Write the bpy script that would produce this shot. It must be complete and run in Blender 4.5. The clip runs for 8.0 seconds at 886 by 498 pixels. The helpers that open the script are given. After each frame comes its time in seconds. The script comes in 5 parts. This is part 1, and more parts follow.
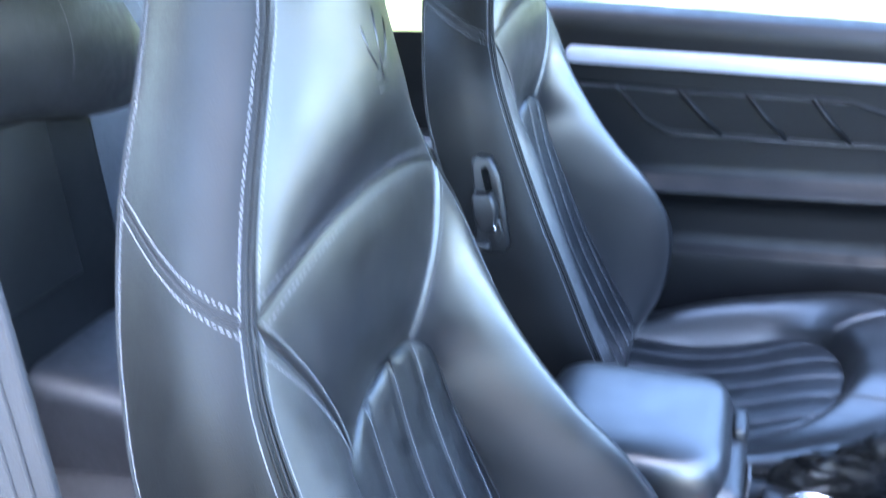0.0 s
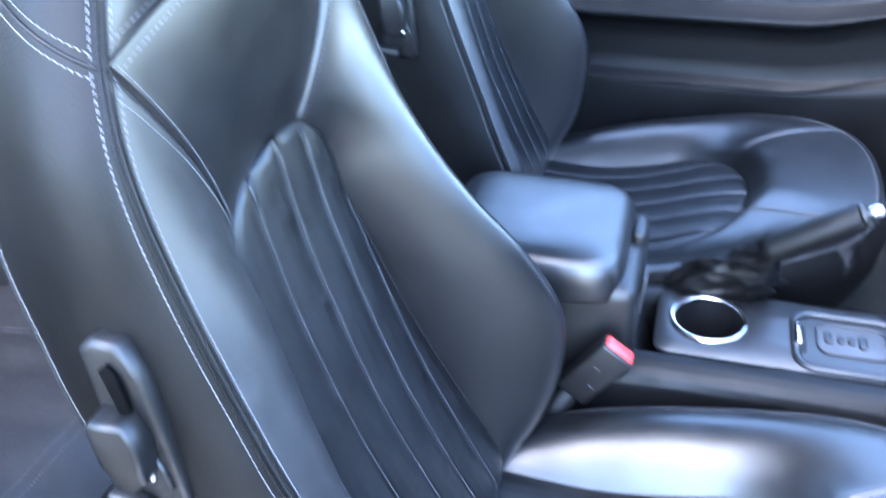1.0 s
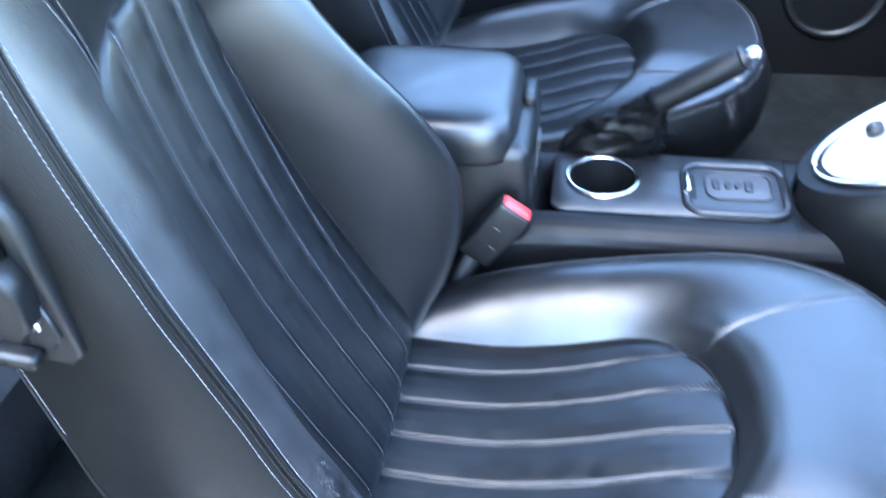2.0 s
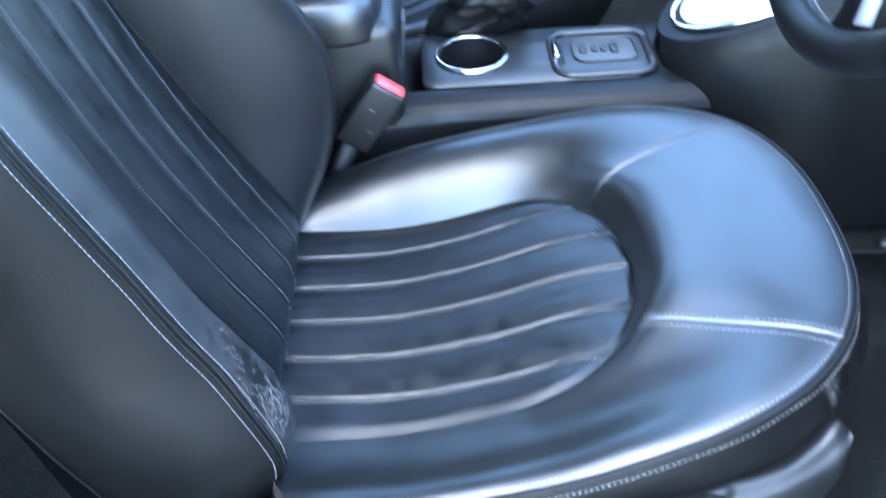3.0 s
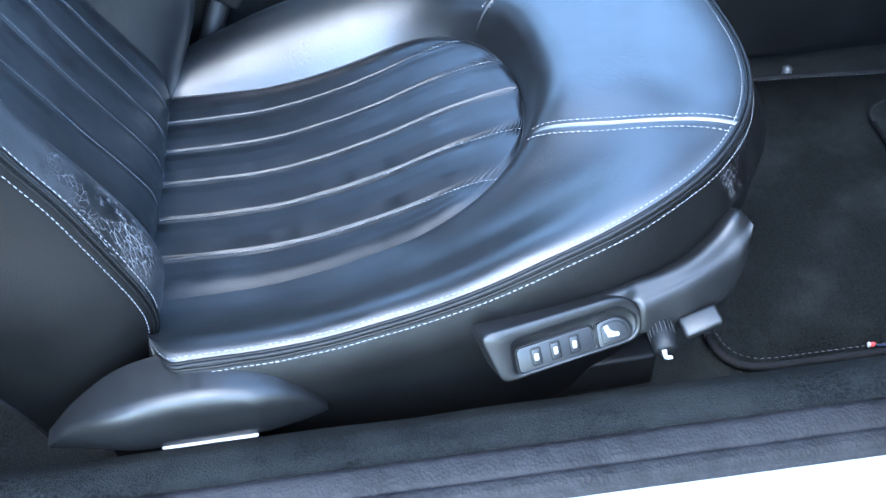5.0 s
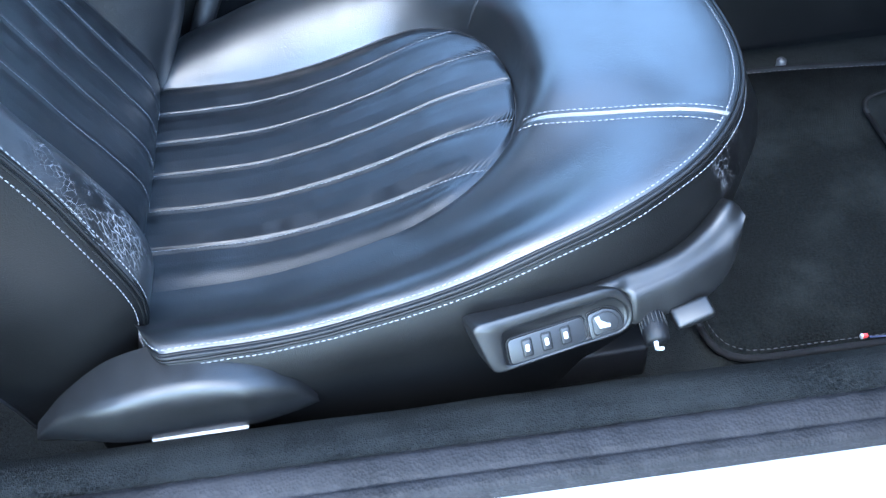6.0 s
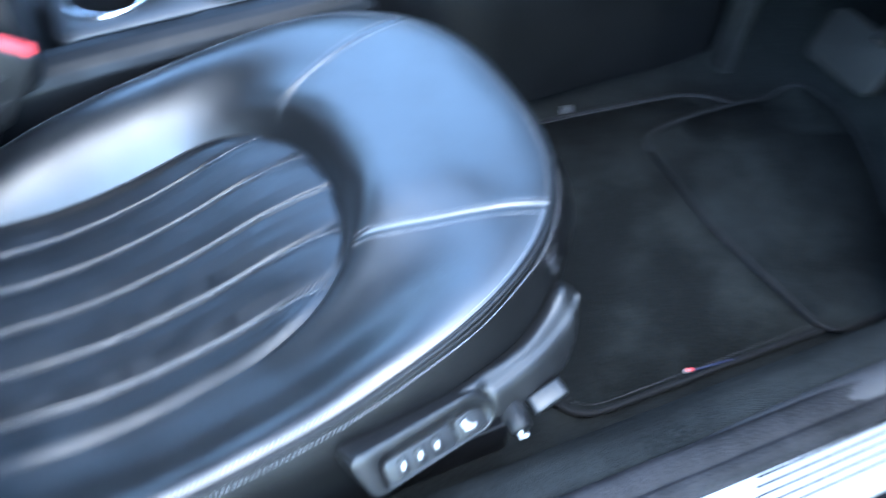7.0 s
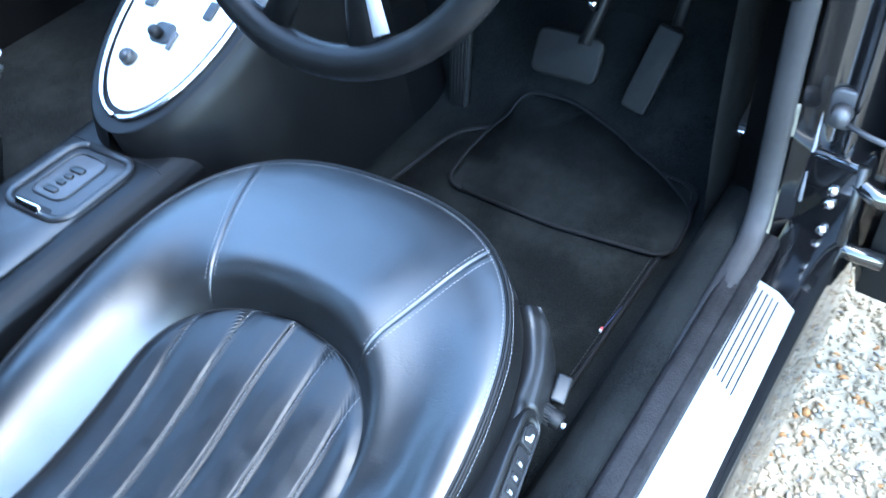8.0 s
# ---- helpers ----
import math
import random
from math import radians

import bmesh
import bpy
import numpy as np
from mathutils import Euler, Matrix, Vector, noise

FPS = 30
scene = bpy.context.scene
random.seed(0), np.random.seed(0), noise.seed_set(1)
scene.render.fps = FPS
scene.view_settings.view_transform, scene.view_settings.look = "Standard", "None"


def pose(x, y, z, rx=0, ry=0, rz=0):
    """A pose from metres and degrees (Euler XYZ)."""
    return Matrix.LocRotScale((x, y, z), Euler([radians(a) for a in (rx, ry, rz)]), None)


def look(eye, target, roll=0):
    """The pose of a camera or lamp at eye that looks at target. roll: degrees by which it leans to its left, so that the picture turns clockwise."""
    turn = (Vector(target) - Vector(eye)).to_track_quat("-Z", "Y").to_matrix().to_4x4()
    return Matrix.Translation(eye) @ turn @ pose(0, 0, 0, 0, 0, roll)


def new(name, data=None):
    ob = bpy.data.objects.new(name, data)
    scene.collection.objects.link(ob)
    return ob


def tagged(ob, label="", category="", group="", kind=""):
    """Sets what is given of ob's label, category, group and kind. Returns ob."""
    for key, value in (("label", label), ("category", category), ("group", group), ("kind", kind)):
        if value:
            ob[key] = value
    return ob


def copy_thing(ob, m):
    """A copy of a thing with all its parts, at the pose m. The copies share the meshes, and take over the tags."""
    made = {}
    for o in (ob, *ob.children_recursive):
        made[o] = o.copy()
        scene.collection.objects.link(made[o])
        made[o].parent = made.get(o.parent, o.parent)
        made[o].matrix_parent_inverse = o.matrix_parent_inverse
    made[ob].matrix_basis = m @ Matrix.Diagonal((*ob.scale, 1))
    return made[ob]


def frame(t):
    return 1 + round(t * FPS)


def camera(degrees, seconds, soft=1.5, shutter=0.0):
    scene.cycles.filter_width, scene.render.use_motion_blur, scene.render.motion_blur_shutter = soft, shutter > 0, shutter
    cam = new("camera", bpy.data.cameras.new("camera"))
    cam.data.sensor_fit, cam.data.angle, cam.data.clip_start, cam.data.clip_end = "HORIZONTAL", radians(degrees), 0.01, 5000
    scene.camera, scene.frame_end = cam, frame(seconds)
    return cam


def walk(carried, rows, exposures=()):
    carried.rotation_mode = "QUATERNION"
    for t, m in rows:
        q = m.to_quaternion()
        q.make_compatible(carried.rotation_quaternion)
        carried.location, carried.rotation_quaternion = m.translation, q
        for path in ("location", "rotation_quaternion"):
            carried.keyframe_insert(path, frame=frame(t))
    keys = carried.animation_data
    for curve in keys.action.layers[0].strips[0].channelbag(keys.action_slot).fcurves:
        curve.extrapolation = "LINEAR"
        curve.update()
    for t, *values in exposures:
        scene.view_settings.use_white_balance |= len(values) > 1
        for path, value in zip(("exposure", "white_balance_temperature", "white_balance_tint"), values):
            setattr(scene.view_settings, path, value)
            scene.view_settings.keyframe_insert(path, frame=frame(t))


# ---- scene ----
cam = camera(53.0, 8.0, soft=1.4, shutter=0.75)
PATH = [
    (0, (0.309, -0.537, 1.25), (-0.347, 1.166, 0.433), -4.1),
    (0.5, (0.327, -0.533, 1.213), (-0.271, 1.096, 0.22), -2.7),
    (1, (0.344, -0.541, 1.192), (-0.137, 1.049, 0.079), -1.8),
    (1.5, (0.365, -0.555, 1.168), (-0.019, 1.002, -0.027), -1.9),
    (1.7, (0.37, -0.562, 1.158), (0.022, 0.984, -0.063), -2.2),
    (3, (0.365, -0.617, 1.061), (0.352, 0.875, -0.27), -3.5),
    (3.5, (0.378, -0.638, 1.029), (0.427, 0.819, -0.34), -4.5),
    (4, (0.387, -0.643, 0.992), (0.468, 0.789, -0.402), -5.3),
    (4.5, (0.397, -0.647, 0.965), (0.5, 0.76, -0.453), -5.4),
    (6, (0.409, -0.65, 0.948), (0.522, 0.735, -0.49), -5.1),
    (6.5, (0.411, -0.643, 0.962), (0.571, 0.734, -0.48), -5.6),
    (6.8, (0.421, -0.633, 0.978), (0.737, 0.746, -0.436), -4.6),
    (7, (0.391, -0.585, 1.016), (0.940, 0.679, -0.434), -1.0),
    (7.2, (0.360, -0.543, 1.037), (1.133, 0.605, -0.411), -0.9),
    (7.5, (0.264, -0.494, 1.080), (1.267, 0.470, -0.354), -4.0),
    (8, (0.135, -0.478, 1.138), (1.307, 0.365, -0.244), -5.3),
]
EXPOSURES = [(0.0, 5.08, 5760, 10), (0.8, 4.98, 5800, 11), (1.6, 4.90, 5800, 7), (3.0, 4.65, 5720, 1), (6.5, 4.70, 5680, 0), (8.0, 4.60, 5580, -2)]
walk(cam, [(t, look(eye, target, roll)) for t, eye, target, roll in PATH], EXPOSURES)

# ---- world, sun ----
world = bpy.data.worlds.new("sky")
scene.world = world
world.use_nodes = True
wn = world.node_tree.nodes
sky = wn.new("ShaderNodeTexSky")
sky.sky_type = "NISHITA"
sky.sun_disc = False
SUN_EL, SUN_AZ = 62.0, -108.0          # a veiled sun high on the driver's side
sky.sun_elevation = radians(SUN_EL)
sky.sun_rotation = radians(90 - SUN_AZ)
sky.air_density, sky.dust_density = 1.0, 1.0
wn["Background"].inputs["Strength"].default_value = 0.15
world.node_tree.links.new(sky.outputs[0], wn["Background"].inputs["Color"])
sun = new("sun", bpy.data.lights.new("sun", "SUN"))
sun.data.energy, sun.data.angle, sun.data.color = 0.04, radians(32), (1.0, 0.95, 0.88)
sd = Vector((math.cos(radians(SUN_EL)) * math.cos(radians(SUN_AZ)), math.cos(radians(SUN_EL)) * math.sin(radians(SUN_AZ)), math.sin(radians(SUN_EL))))
sun.matrix_world = look(sd * 30, (0, 0, 0))


# ---- materials ----
def mat(name, color, rough=0.5, metal=0.0, spec=0.5, grain=0.0, grain_size=400.0, vary=0.15, vary_size=12.0, rvary=0.08, coat=0.0, sheen=0.0, stretch=(1, 1, 1), clouds=0.0, second=None, fine=False, crease=0.0, dust=None):
    """Base colour broken up at two scales, roughness likewise, and a fine relief of grain_size cells a metre."""
    m = bpy.data.materials.new(name)
    m.use_nodes = True
    nt = m.node_tree
    b = nt.nodes["Principled BSDF"]
    L = nt.links.new
    b.inputs["Metallic"].default_value = metal
    b.inputs["Specular IOR Level"].default_value = spec
    b.inputs["Coat Weight"].default_value = coat
    b.inputs["Sheen Weight"].default_value = sheen
    tc = nt.nodes.new("ShaderNodeTexCoord")
    mp = nt.nodes.new("ShaderNodeMapping")
    mp.inputs["Scale"].default_value = stretch
    L(tc.outputs["Object"], mp.inputs[0])
    n1 = nt.nodes.new("ShaderNodeTexNoise")
    n1.inputs["Scale"].default_value, n1.inputs["Detail"].default_value = vary_size, 6
    L(mp.outputs[0], n1.inputs["Vector"])
    ramp = nt.nodes.new("ShaderNodeValToRGB")
    c2 = second or tuple(c * (1 + vary) for c in color)
    ramp.color_ramp.elements[0].color = (*[c * (1 - vary) for c in color], 1)
    ramp.color_ramp.elements[1].color = (*c2, 1)
    ramp.color_ramp.elements[0].position, ramp.color_ramp.elements[1].position = 0.3, 0.7
    L(n1.outputs[0], ramp.inputs[0])
    top = ramp.outputs[0]
    if dust:      # trodden-in dust in soft patches
        nd = nt.nodes.new("ShaderNodeTexNoise")
        nd.inputs["Scale"].default_value, nd.inputs["Detail"].default_value, nd.inputs["Roughness"].default_value = 11, 8, 0.68
        L(tc.outputs["Object"], nd.inputs["Vector"])
        dr = nt.nodes.new("ShaderNodeMapRange")
        dr.inputs["From Min"].default_value, dr.inputs["From Max"].default_value = 0.44, 0.74
        L(nd.outputs[0], dr.inputs[0])
        dm = nt.nodes.new("ShaderNodeMix")
        dm.data_type = "RGBA"
        dm.inputs[7].default_value = (*dust, 1)
        L(dr.outputs[0], dm.inputs[0])
        L(top, dm.inputs[6])
        top = dm.outputs[2]
    L(top, b.inputs["Base Color"])
    n2 = nt.nodes.new("ShaderNodeTexNoise")
    n2.inputs["Scale"].default_value, n2.inputs["Detail"].default_value = vary_size * 4, 5
    L(mp.outputs[0], n2.inputs["Vector"])
    mr = nt.nodes.new("ShaderNodeMapRange")
    mr.inputs["From Min"].default_value, mr.inputs["From Max"].default_value = 0.3, 0.7
    mr.inputs["To Min"].default_value, mr.inputs["To Max"].default_value = max(0.02, rough - rvary), min(1, rough + rvary)
    L(n2.outputs[0], mr.inputs[0])
    L(mr.outputs[0], b.inputs["Roughness"])
    if grain:
        v = nt.nodes.new("ShaderNodeTexNoise" if fine else "ShaderNodeTexVoronoi")
        v.inputs["Scale"].default_value = grain_size
        L(mp.outputs[0], v.inputs["Vector"])
        bp = nt.nodes.new("ShaderNodeBump")
        bp.inputs["Strength"].default_value, bp.inputs["Distance"].default_value = grain, 0.0006
        L(v.outputs[0], bp.inputs["Height"])
        last = bp
        if clouds:
            n3 = nt.nodes.new("ShaderNodeTexNoise")
            n3.inputs["Scale"].default_value, n3.inputs["Detail"].default_value = 60, 4
            L(mp.outputs[0], n3.inputs["Vector"])
            b2 = nt.nodes.new("ShaderNodeBump")
            b2.inputs["Strength"].default_value, b2.inputs["Distance"].default_value = clouds, 0.003
            L(n3.outputs[0], b2.inputs["Height"])
            L(bp.outputs[0], b2.inputs["Normal"])
            last = b2
        if crease:
            warp = nt.nodes.new("ShaderNodeTexNoise")
            warp.inputs["Scale"].default_value, warp.inputs["Detail"].default_value = 30, 3
            L(mp.outputs[0], warp.inputs["Vector"])
            mv = nt.nodes.new("ShaderNodeMix")
            mv.data_type = "VECTOR"
            mv.inputs[0].default_value = 0.04
            L(mp.outputs[0], mv.inputs[4])
            L(warp.outputs["Color"], mv.inputs[5])
            ve = nt.nodes.new("ShaderNodeTexNoise")
            ve.inputs["Scale"].default_value, ve.inputs["Detail"].default_value, ve.inputs["Distortion"].default_value = 70, 3, 0.8
            L(mv.outputs[1], ve.inputs["Vector"])
            off = nt.nodes.new("ShaderNodeMath")
            off.operation = "SUBTRACT"
            off.inputs[1].default_value = 0.5
            L(ve.outputs[0], off.inputs[0])
            fold = nt.nodes.new("ShaderNodeMath")
            fold.operation = "ABSOLUTE"
            L(off.outputs[0], fold.inputs[0])
            line = nt.nodes.new("ShaderNodeMapRange")
            line.inputs["From Min"].default_value, line.inputs["From Max"].default_value = 0.0, 0.035
            L(fold.outputs[0], line.inputs[0])
            area = nt.nodes.new("ShaderNodeTexNoise")
            area.inputs["Scale"].default_value, area.inputs["Detail"].default_value = 14, 3
            L(mp.outputs[0], area.inputs["Vector"])
            am = nt.nodes.new("ShaderNodeMapRange")
            am.inputs["From Min"].default_value, am.inputs["From Max"].default_value = 0.45, 0.65
            am.inputs["To Max"].default_value = crease
            L(area.outputs[0], am.inputs[0])
            b3 = nt.nodes.new("ShaderNodeBump")
            b3.inputs["Distance"].default_value = 0.0005
            L(am.outputs[0], b3.inputs["Strength"])
            L(line.outputs[0], b3.inputs["Height"])
            L(last.outputs[0], b3.inputs["Normal"])
            last = b3
        L(last.outputs[0], b.inputs["Normal"])
    return m


LEATHER = mat("black_leather", (0.0026, 0.0028, 0.0033), 0.37, grain=0.22, grain_size=900, vary=0.25, vary_size=9, rvary=0.04, spec=0.88, fine=True, crease=0.2)
PLEAT = mat("pleated_leather", (0.0026, 0.0029, 0.0036), 0.41, grain=0.3, grain_size=800, vary=0.4, vary_size=14, rvary=0.09, spec=0.5, fine=True, crease=0.15)
# worn leather, its base raised to stand in for sky light on the bolster
WORN_LIT = mat("worn_bolster_leather", (0.0085, 0.0086, 0.0098), 0.44, grain=0.25, grain_size=800, vary=0.3, vary_size=16, rvary=0.06, spec=0.9, fine=True, crease=0.3)
# rear leather: light from the rear window is put into its paler base
SOFT_LIT = mat("soft_leather", (0.016, 0.016, 0.018), 0.5, spec=0.6, grain=0.4, grain_size=600, vary=0.25, vary_size=20, clouds=0.3)
SIDE = mat("side_leather", (0.0030, 0.0030, 0.0031), 0.45, grain=0.5, grain_size=950, vary=0.25, vary_size=9, rvary=0.04, spec=0.19, fine=True)
THREAD = mat("grey_thread", (0.16, 0.16, 0.168), 0.8, vary=0.25, vary_size=300, spec=0.2)
SEAM = mat("seam_shadow_leather", (0.004, 0.004, 0.0045), 0.6, vary=0.2, spec=0.3)
PLASTIC = mat("black_plastic", (0.0045, 0.0045, 0.0048), 0.42, grain=0.3, grain_size=1200, vary=0.2, vary_size=20, rvary=0.06, spec=0.50, fine=True)
PLASTIC_DARK = mat("dark_plastic", (0.004, 0.004, 0.0045), 0.5, grain=0.2, grain_size=900, spec=0.25)
CONSOLE = mat("console_leather", (0.0028, 0.0028, 0.0030), 0.43, grain=0.2, grain_size=500, vary=0.2, vary_size=10, spec=0.18, fine=True)
WHEEL = mat("wheel_leather", (0.003, 0.003, 0.0032), 0.42, grain=0.25, grain_size=500, vary=0.2, vary_size=20, spec=0.22, fine=True)
GREY_PLASTIC = mat("grey_plastic", (0.035, 0.035, 0.038), 0.42, grain=0.3, grain_size=900)
TRAY = mat("satin_tray_plastic", (0.012, 0.0125, 0.014), 0.42, grain=0.1, grain_size=700, spec=0.5, fine=True)
RUBBER = mat("dusty_rubber", (0.0016, 0.0015, 0.0018), 0.62, vary=0.4, vary_size=70, second=(0.0080, 0.0075, 0.0083), rvary=0.16, grain=0.6, grain_size=420, spec=0.18, clouds=0.4, dust=(0.013, 0.0122, 0.0132))
CARPET = mat("black_carpet", (0.0018, 0.0020, 0.0021), 0.95, spec=0.06, grain=1.0, grain_size=700, vary=0.5, vary_size=420, second=(0.0125, 0.0138, 0.0138), clouds=0.5, dust=(0.0155, 0.017, 0.0168))
MAT = mat("mat_carpet", (0.0012, 0.0014, 0.0014), 0.95, spec=0.06, grain=1.0, grain_size=700, vary=0.5, vary_size=420, second=(0.0072, 0.0080, 0.0080), clouds=0.4, dust=(0.013, 0.0145, 0.0142))
BINDING = mat("binding_tape", (0.006, 0.006, 0.0065), 0.8, grain=0.4, grain_size=600, spec=0.15)
CHROME = mat("chrome", (0.8, 0.8, 0.82), 0.12, metal=1.0, vary=0.03, rvary=0.04)
SILVER = mat("silver_paint", (0.22, 0.22, 0.25), 0.5, metal=0.0, vary=0.05, vary_size=30)
PANEL = mat("silver_panel_paint", (0.62, 0.63, 0.64), 0.38, metal=0.4, vary=0.05, vary_size=30)
ALU = mat("brushed_aluminium", (0.78, 0.79, 0.80), 0.34, metal=0.75, vary=0.06, vary_size=40, stretch=(1, 30, 30), grain=0.1, grain_size=60)
BLACKPAINT = mat("black_car_paint", (0.004, 0.004, 0.0045), 0.10, vary=0.2, coat=0.6, rvary=0.05)
PEDAL = mat("pedal_rubber", (0.0065, 0.0068, 0.0068), 0.7, vary=0.3, vary_size=30, grain=0.3, grain_size=500, spec=0.25)
POSTSEAL = mat("grey_post_rubber", (0.011, 0.0105, 0.0115), 0.65, vary=0.25, vary_size=18, grain=0.2, grain_size=500)
DOORCARD = mat("door_card_leather", (0.0035, 0.0035, 0.0037), 0.47, grain=0.2, grain_size=420, vary=0.2, vary_size=7, spec=0.15, fine=True)
RED = mat("red_button", (0.75, 0.05, 0.05), 0.35, vary=0.1)
WHITE = mat("white_print", (0.40, 0.40, 0.41), 0.5, vary=0.05)
BELT = mat("belt_webbing", (0.02, 0.019, 0.02), 0.7, vary=0.2, vary_size=60, grain=0.6, grain_size=500, spec=0.25, stretch=(12, 1, 1))
HEADLINER = mat("dark_headliner", (0.06, 0.06, 0.065), 0.9, vary=0.08, grain=0.3, grain_size=400)
BLUE = mat("blue_thread", (0.01, 0.015, 0.05), 0.6)
GRASS = mat("lawn", (0.20, 0.21, 0.06), 0.9, vary=0.35, vary_size=3, spec=0.2, second=(0.30, 0.30, 0.09))
LEAF = mat("hedge_leaves", (0.07, 0.085, 0.015), 0.6, vary=0.4, vary_size=2, second=(0.10, 0.15, 0.03))


def scuffed(m, where, radius, axis, stretch, strength=0.7):
    """Cracked, rubbed-through leather round one worn place, drawn out along the axis."""
    c = m.copy()
    c.name = m.name + "_scuffed"
    nt = c.node_tree
    L = nt.links.new
    b = nt.nodes["Principled BSDF"]

    def node(kind, **values):
        n = nt.nodes.new("ShaderNode" + kind)
        for k, v in values.items():
            n.inputs[k].default_value = v
        return n

    def vec(op):
        n = nt.nodes.new("ShaderNodeVectorMath")
        n.operation = op
        return n

    def times(p, q):
        n = nt.nodes.new("ShaderNodeMath")
        n.operation = "MULTIPLY"
        for i, v in enumerate((p, q)):
            if isinstance(v, float):
                n.inputs[i].default_value = v
            else:
                L(v, n.inputs[i])
        return n.outputs[0]

    def ramped(value, lo, hi, top=1.0):
        n = nt.nodes.new("ShaderNodeMapRange")
        n.inputs["From Min"].default_value, n.inputs["From Max"].default_value, n.inputs["To Max"].default_value = lo, hi, top
        L(value, n.inputs[0])
        return n.outputs[0]

    place = nt.nodes.new("ShaderNodeTexCoord").outputs["Object"]
    away = vec("SUBTRACT")
    away.inputs[1].default_value = where
    L(place, away.inputs[0])
    along = vec("DOT_PRODUCT")
    along.inputs[1].default_value = axis
    L(away.outputs[0], along.inputs[0])
    shrink = vec("SCALE")
    shrink.inputs[0].default_value = axis
    L(times(along.outputs["Value"], 1 - 1 / stretch), shrink.inputs["Scale"])
    left = vec("SUBTRACT")
    L(away.outputs[0], left.inputs[0])
    L(shrink.outputs[0], left.inputs[1])
    size = vec("LENGTH")
    L(left.outputs[0], size.inputs[0])
    ragged = node("TexNoise", Scale=38.0, Detail=6.0)
    L(place, ragged.inputs["Vector"])
    edge = nt.nodes.new("ShaderNodeMath")
    edge.operation = "MULTIPLY_ADD"
    edge.inputs[1].default_value, edge.inputs[2].default_value = radius * 2.2, -radius * 1.1
    L(ragged.outputs[0], edge.inputs[0])
    reach = nt.nodes.new("ShaderNodeMath")
    L(size.outputs["Value"], reach.inputs[0])
    L(edge.outputs[0], reach.inputs[1])
    fall = ramped(reach.outputs[0], radius, radius * 0.45)
    # cracked skin: long cells with pale edges, and stray scratches across them
    wob = node("TexNoise", Scale=60.0)
    L(place, wob.inputs["Vector"])
    bent = nt.nodes.new("ShaderNodeMix")
    bent.data_type = "VECTOR"
    bent.inputs[0].default_value = 0.0016
    L(place, bent.inputs[4])
    L(wob.outputs["Color"], bent.inputs[5])
    marks = []
    for cells, lengths, width in ((420.0, (1.0, 1.0, 0.14), 0.060), (300.0, (0.25, 1.0, 0.7), 0.030)):
        long = node("Mapping", Scale=lengths)
        L(bent.outputs[1], long.inputs[0])
        v = node("TexVoronoi", Scale=cells)
        v.feature = "DISTANCE_TO_EDGE"
        L(long.outputs[0], v.inputs["Vector"])
        spots = node("TexNoise", Scale=cells * 0.20, Detail=4.0)
        L(long.outputs[0], spots.inputs["Vector"])
        marks.append(times(ramped(v.outputs["Distance"], width, 0.0), ramped(spots.outputs[0], 0.49, 0.60)))
    both = nt.nodes.new("ShaderNodeMath")
    both.operation = "MAXIMUM"
    L(marks[0], both.inputs[0])
    L(marks[1], both.inputs[1])
    bare = nt.nodes.new("ShaderNodeMix")
    bare.data_type = "RGBA"
    bare.inputs[7].default_value = (0.0028, 0.0027, 0.0029, 1)
    L(b.inputs["Base Color"].links[0].from_socket, bare.inputs[6])
    L(times(fall, 0.8), bare.inputs[0])
    mix = nt.nodes.new("ShaderNodeMix")
    mix.data_type = "RGBA"
    mix.inputs[7].default_value = (0.27, 0.27, 0.28, 1)
    L(bare.outputs[2], mix.inputs[6])
    L(times(times(both.outputs[0], fall), strength), mix.inputs[0])
    L(mix.outputs[2], b.inputs["Base Color"])
    dull = nt.nodes.new("ShaderNodeMapRange")
    dull.inputs["To Min"].default_value, dull.inputs["To Max"].default_value = b.inputs["Specular IOR Level"].default_value, b.inputs["Specular IOR Level"].default_value * 0.45
    L(fall, dull.inputs[0])
    L(dull.outputs[0], b.inputs["Specular IOR Level"])
    return c


# ---- building helpers ----
def base_of(ob):
    while ob.parent:
        ob = ob.parent
    return ob.location.copy()


def thing(name, at, label, category, group="", kind=""):
    e = new(name)
    e.empty_display_size = 0.05
    e.location = at
    return tagged(e, label, category, group, kind)


def part(name, bm, material, parent=None, label="", smooth=True):
    """Links a bmesh, or (vertices, faces) in the place's own metres, as one mesh object under a thing or a part."""
    me = bpy.data.meshes.new(name)
    if isinstance(bm, tuple):
        me.from_pydata([tuple(v) for v in bm[0]], [], bm[1])
        t = bmesh.new()
        t.from_mesh(me)
        bmesh.ops.recalc_face_normals(t, faces=t.faces)
        t.to_mesh(me)
        t.free()
    else:
        bm.to_mesh(me)
        bm.free()
    if smooth:
        me.shade_smooth()
    me.materials.append(material)
    ob = new(name, me)
    if parent:
        o = base_of(parent)
        me.transform(Matrix.Translation(-o))
        ob.parent = parent
    if label:
        ob["label"] = label
    return ob


def solo(name, bm, material, label, category, kind="", group="", smooth=True):
    return tagged(part(name, bm, material, None, "", smooth), label, category, group, kind)


def grid(nu, nv, fn, close_u=False):
    """A sheet of nu by nv cells; fn takes 0..1, 0..1 and gives a place."""
    cu = nu if close_u else nu + 1
    vs = [fn(i / nu, j / nv) for j in range(nv + 1) for i in range(cu)]
    fs = [(j * cu + i, j * cu + (i + 1) % cu, (j + 1) * cu + (i + 1) % cu, (j + 1) * cu + i) for j in range(nv) for i in range(nu)]
    return vs, fs


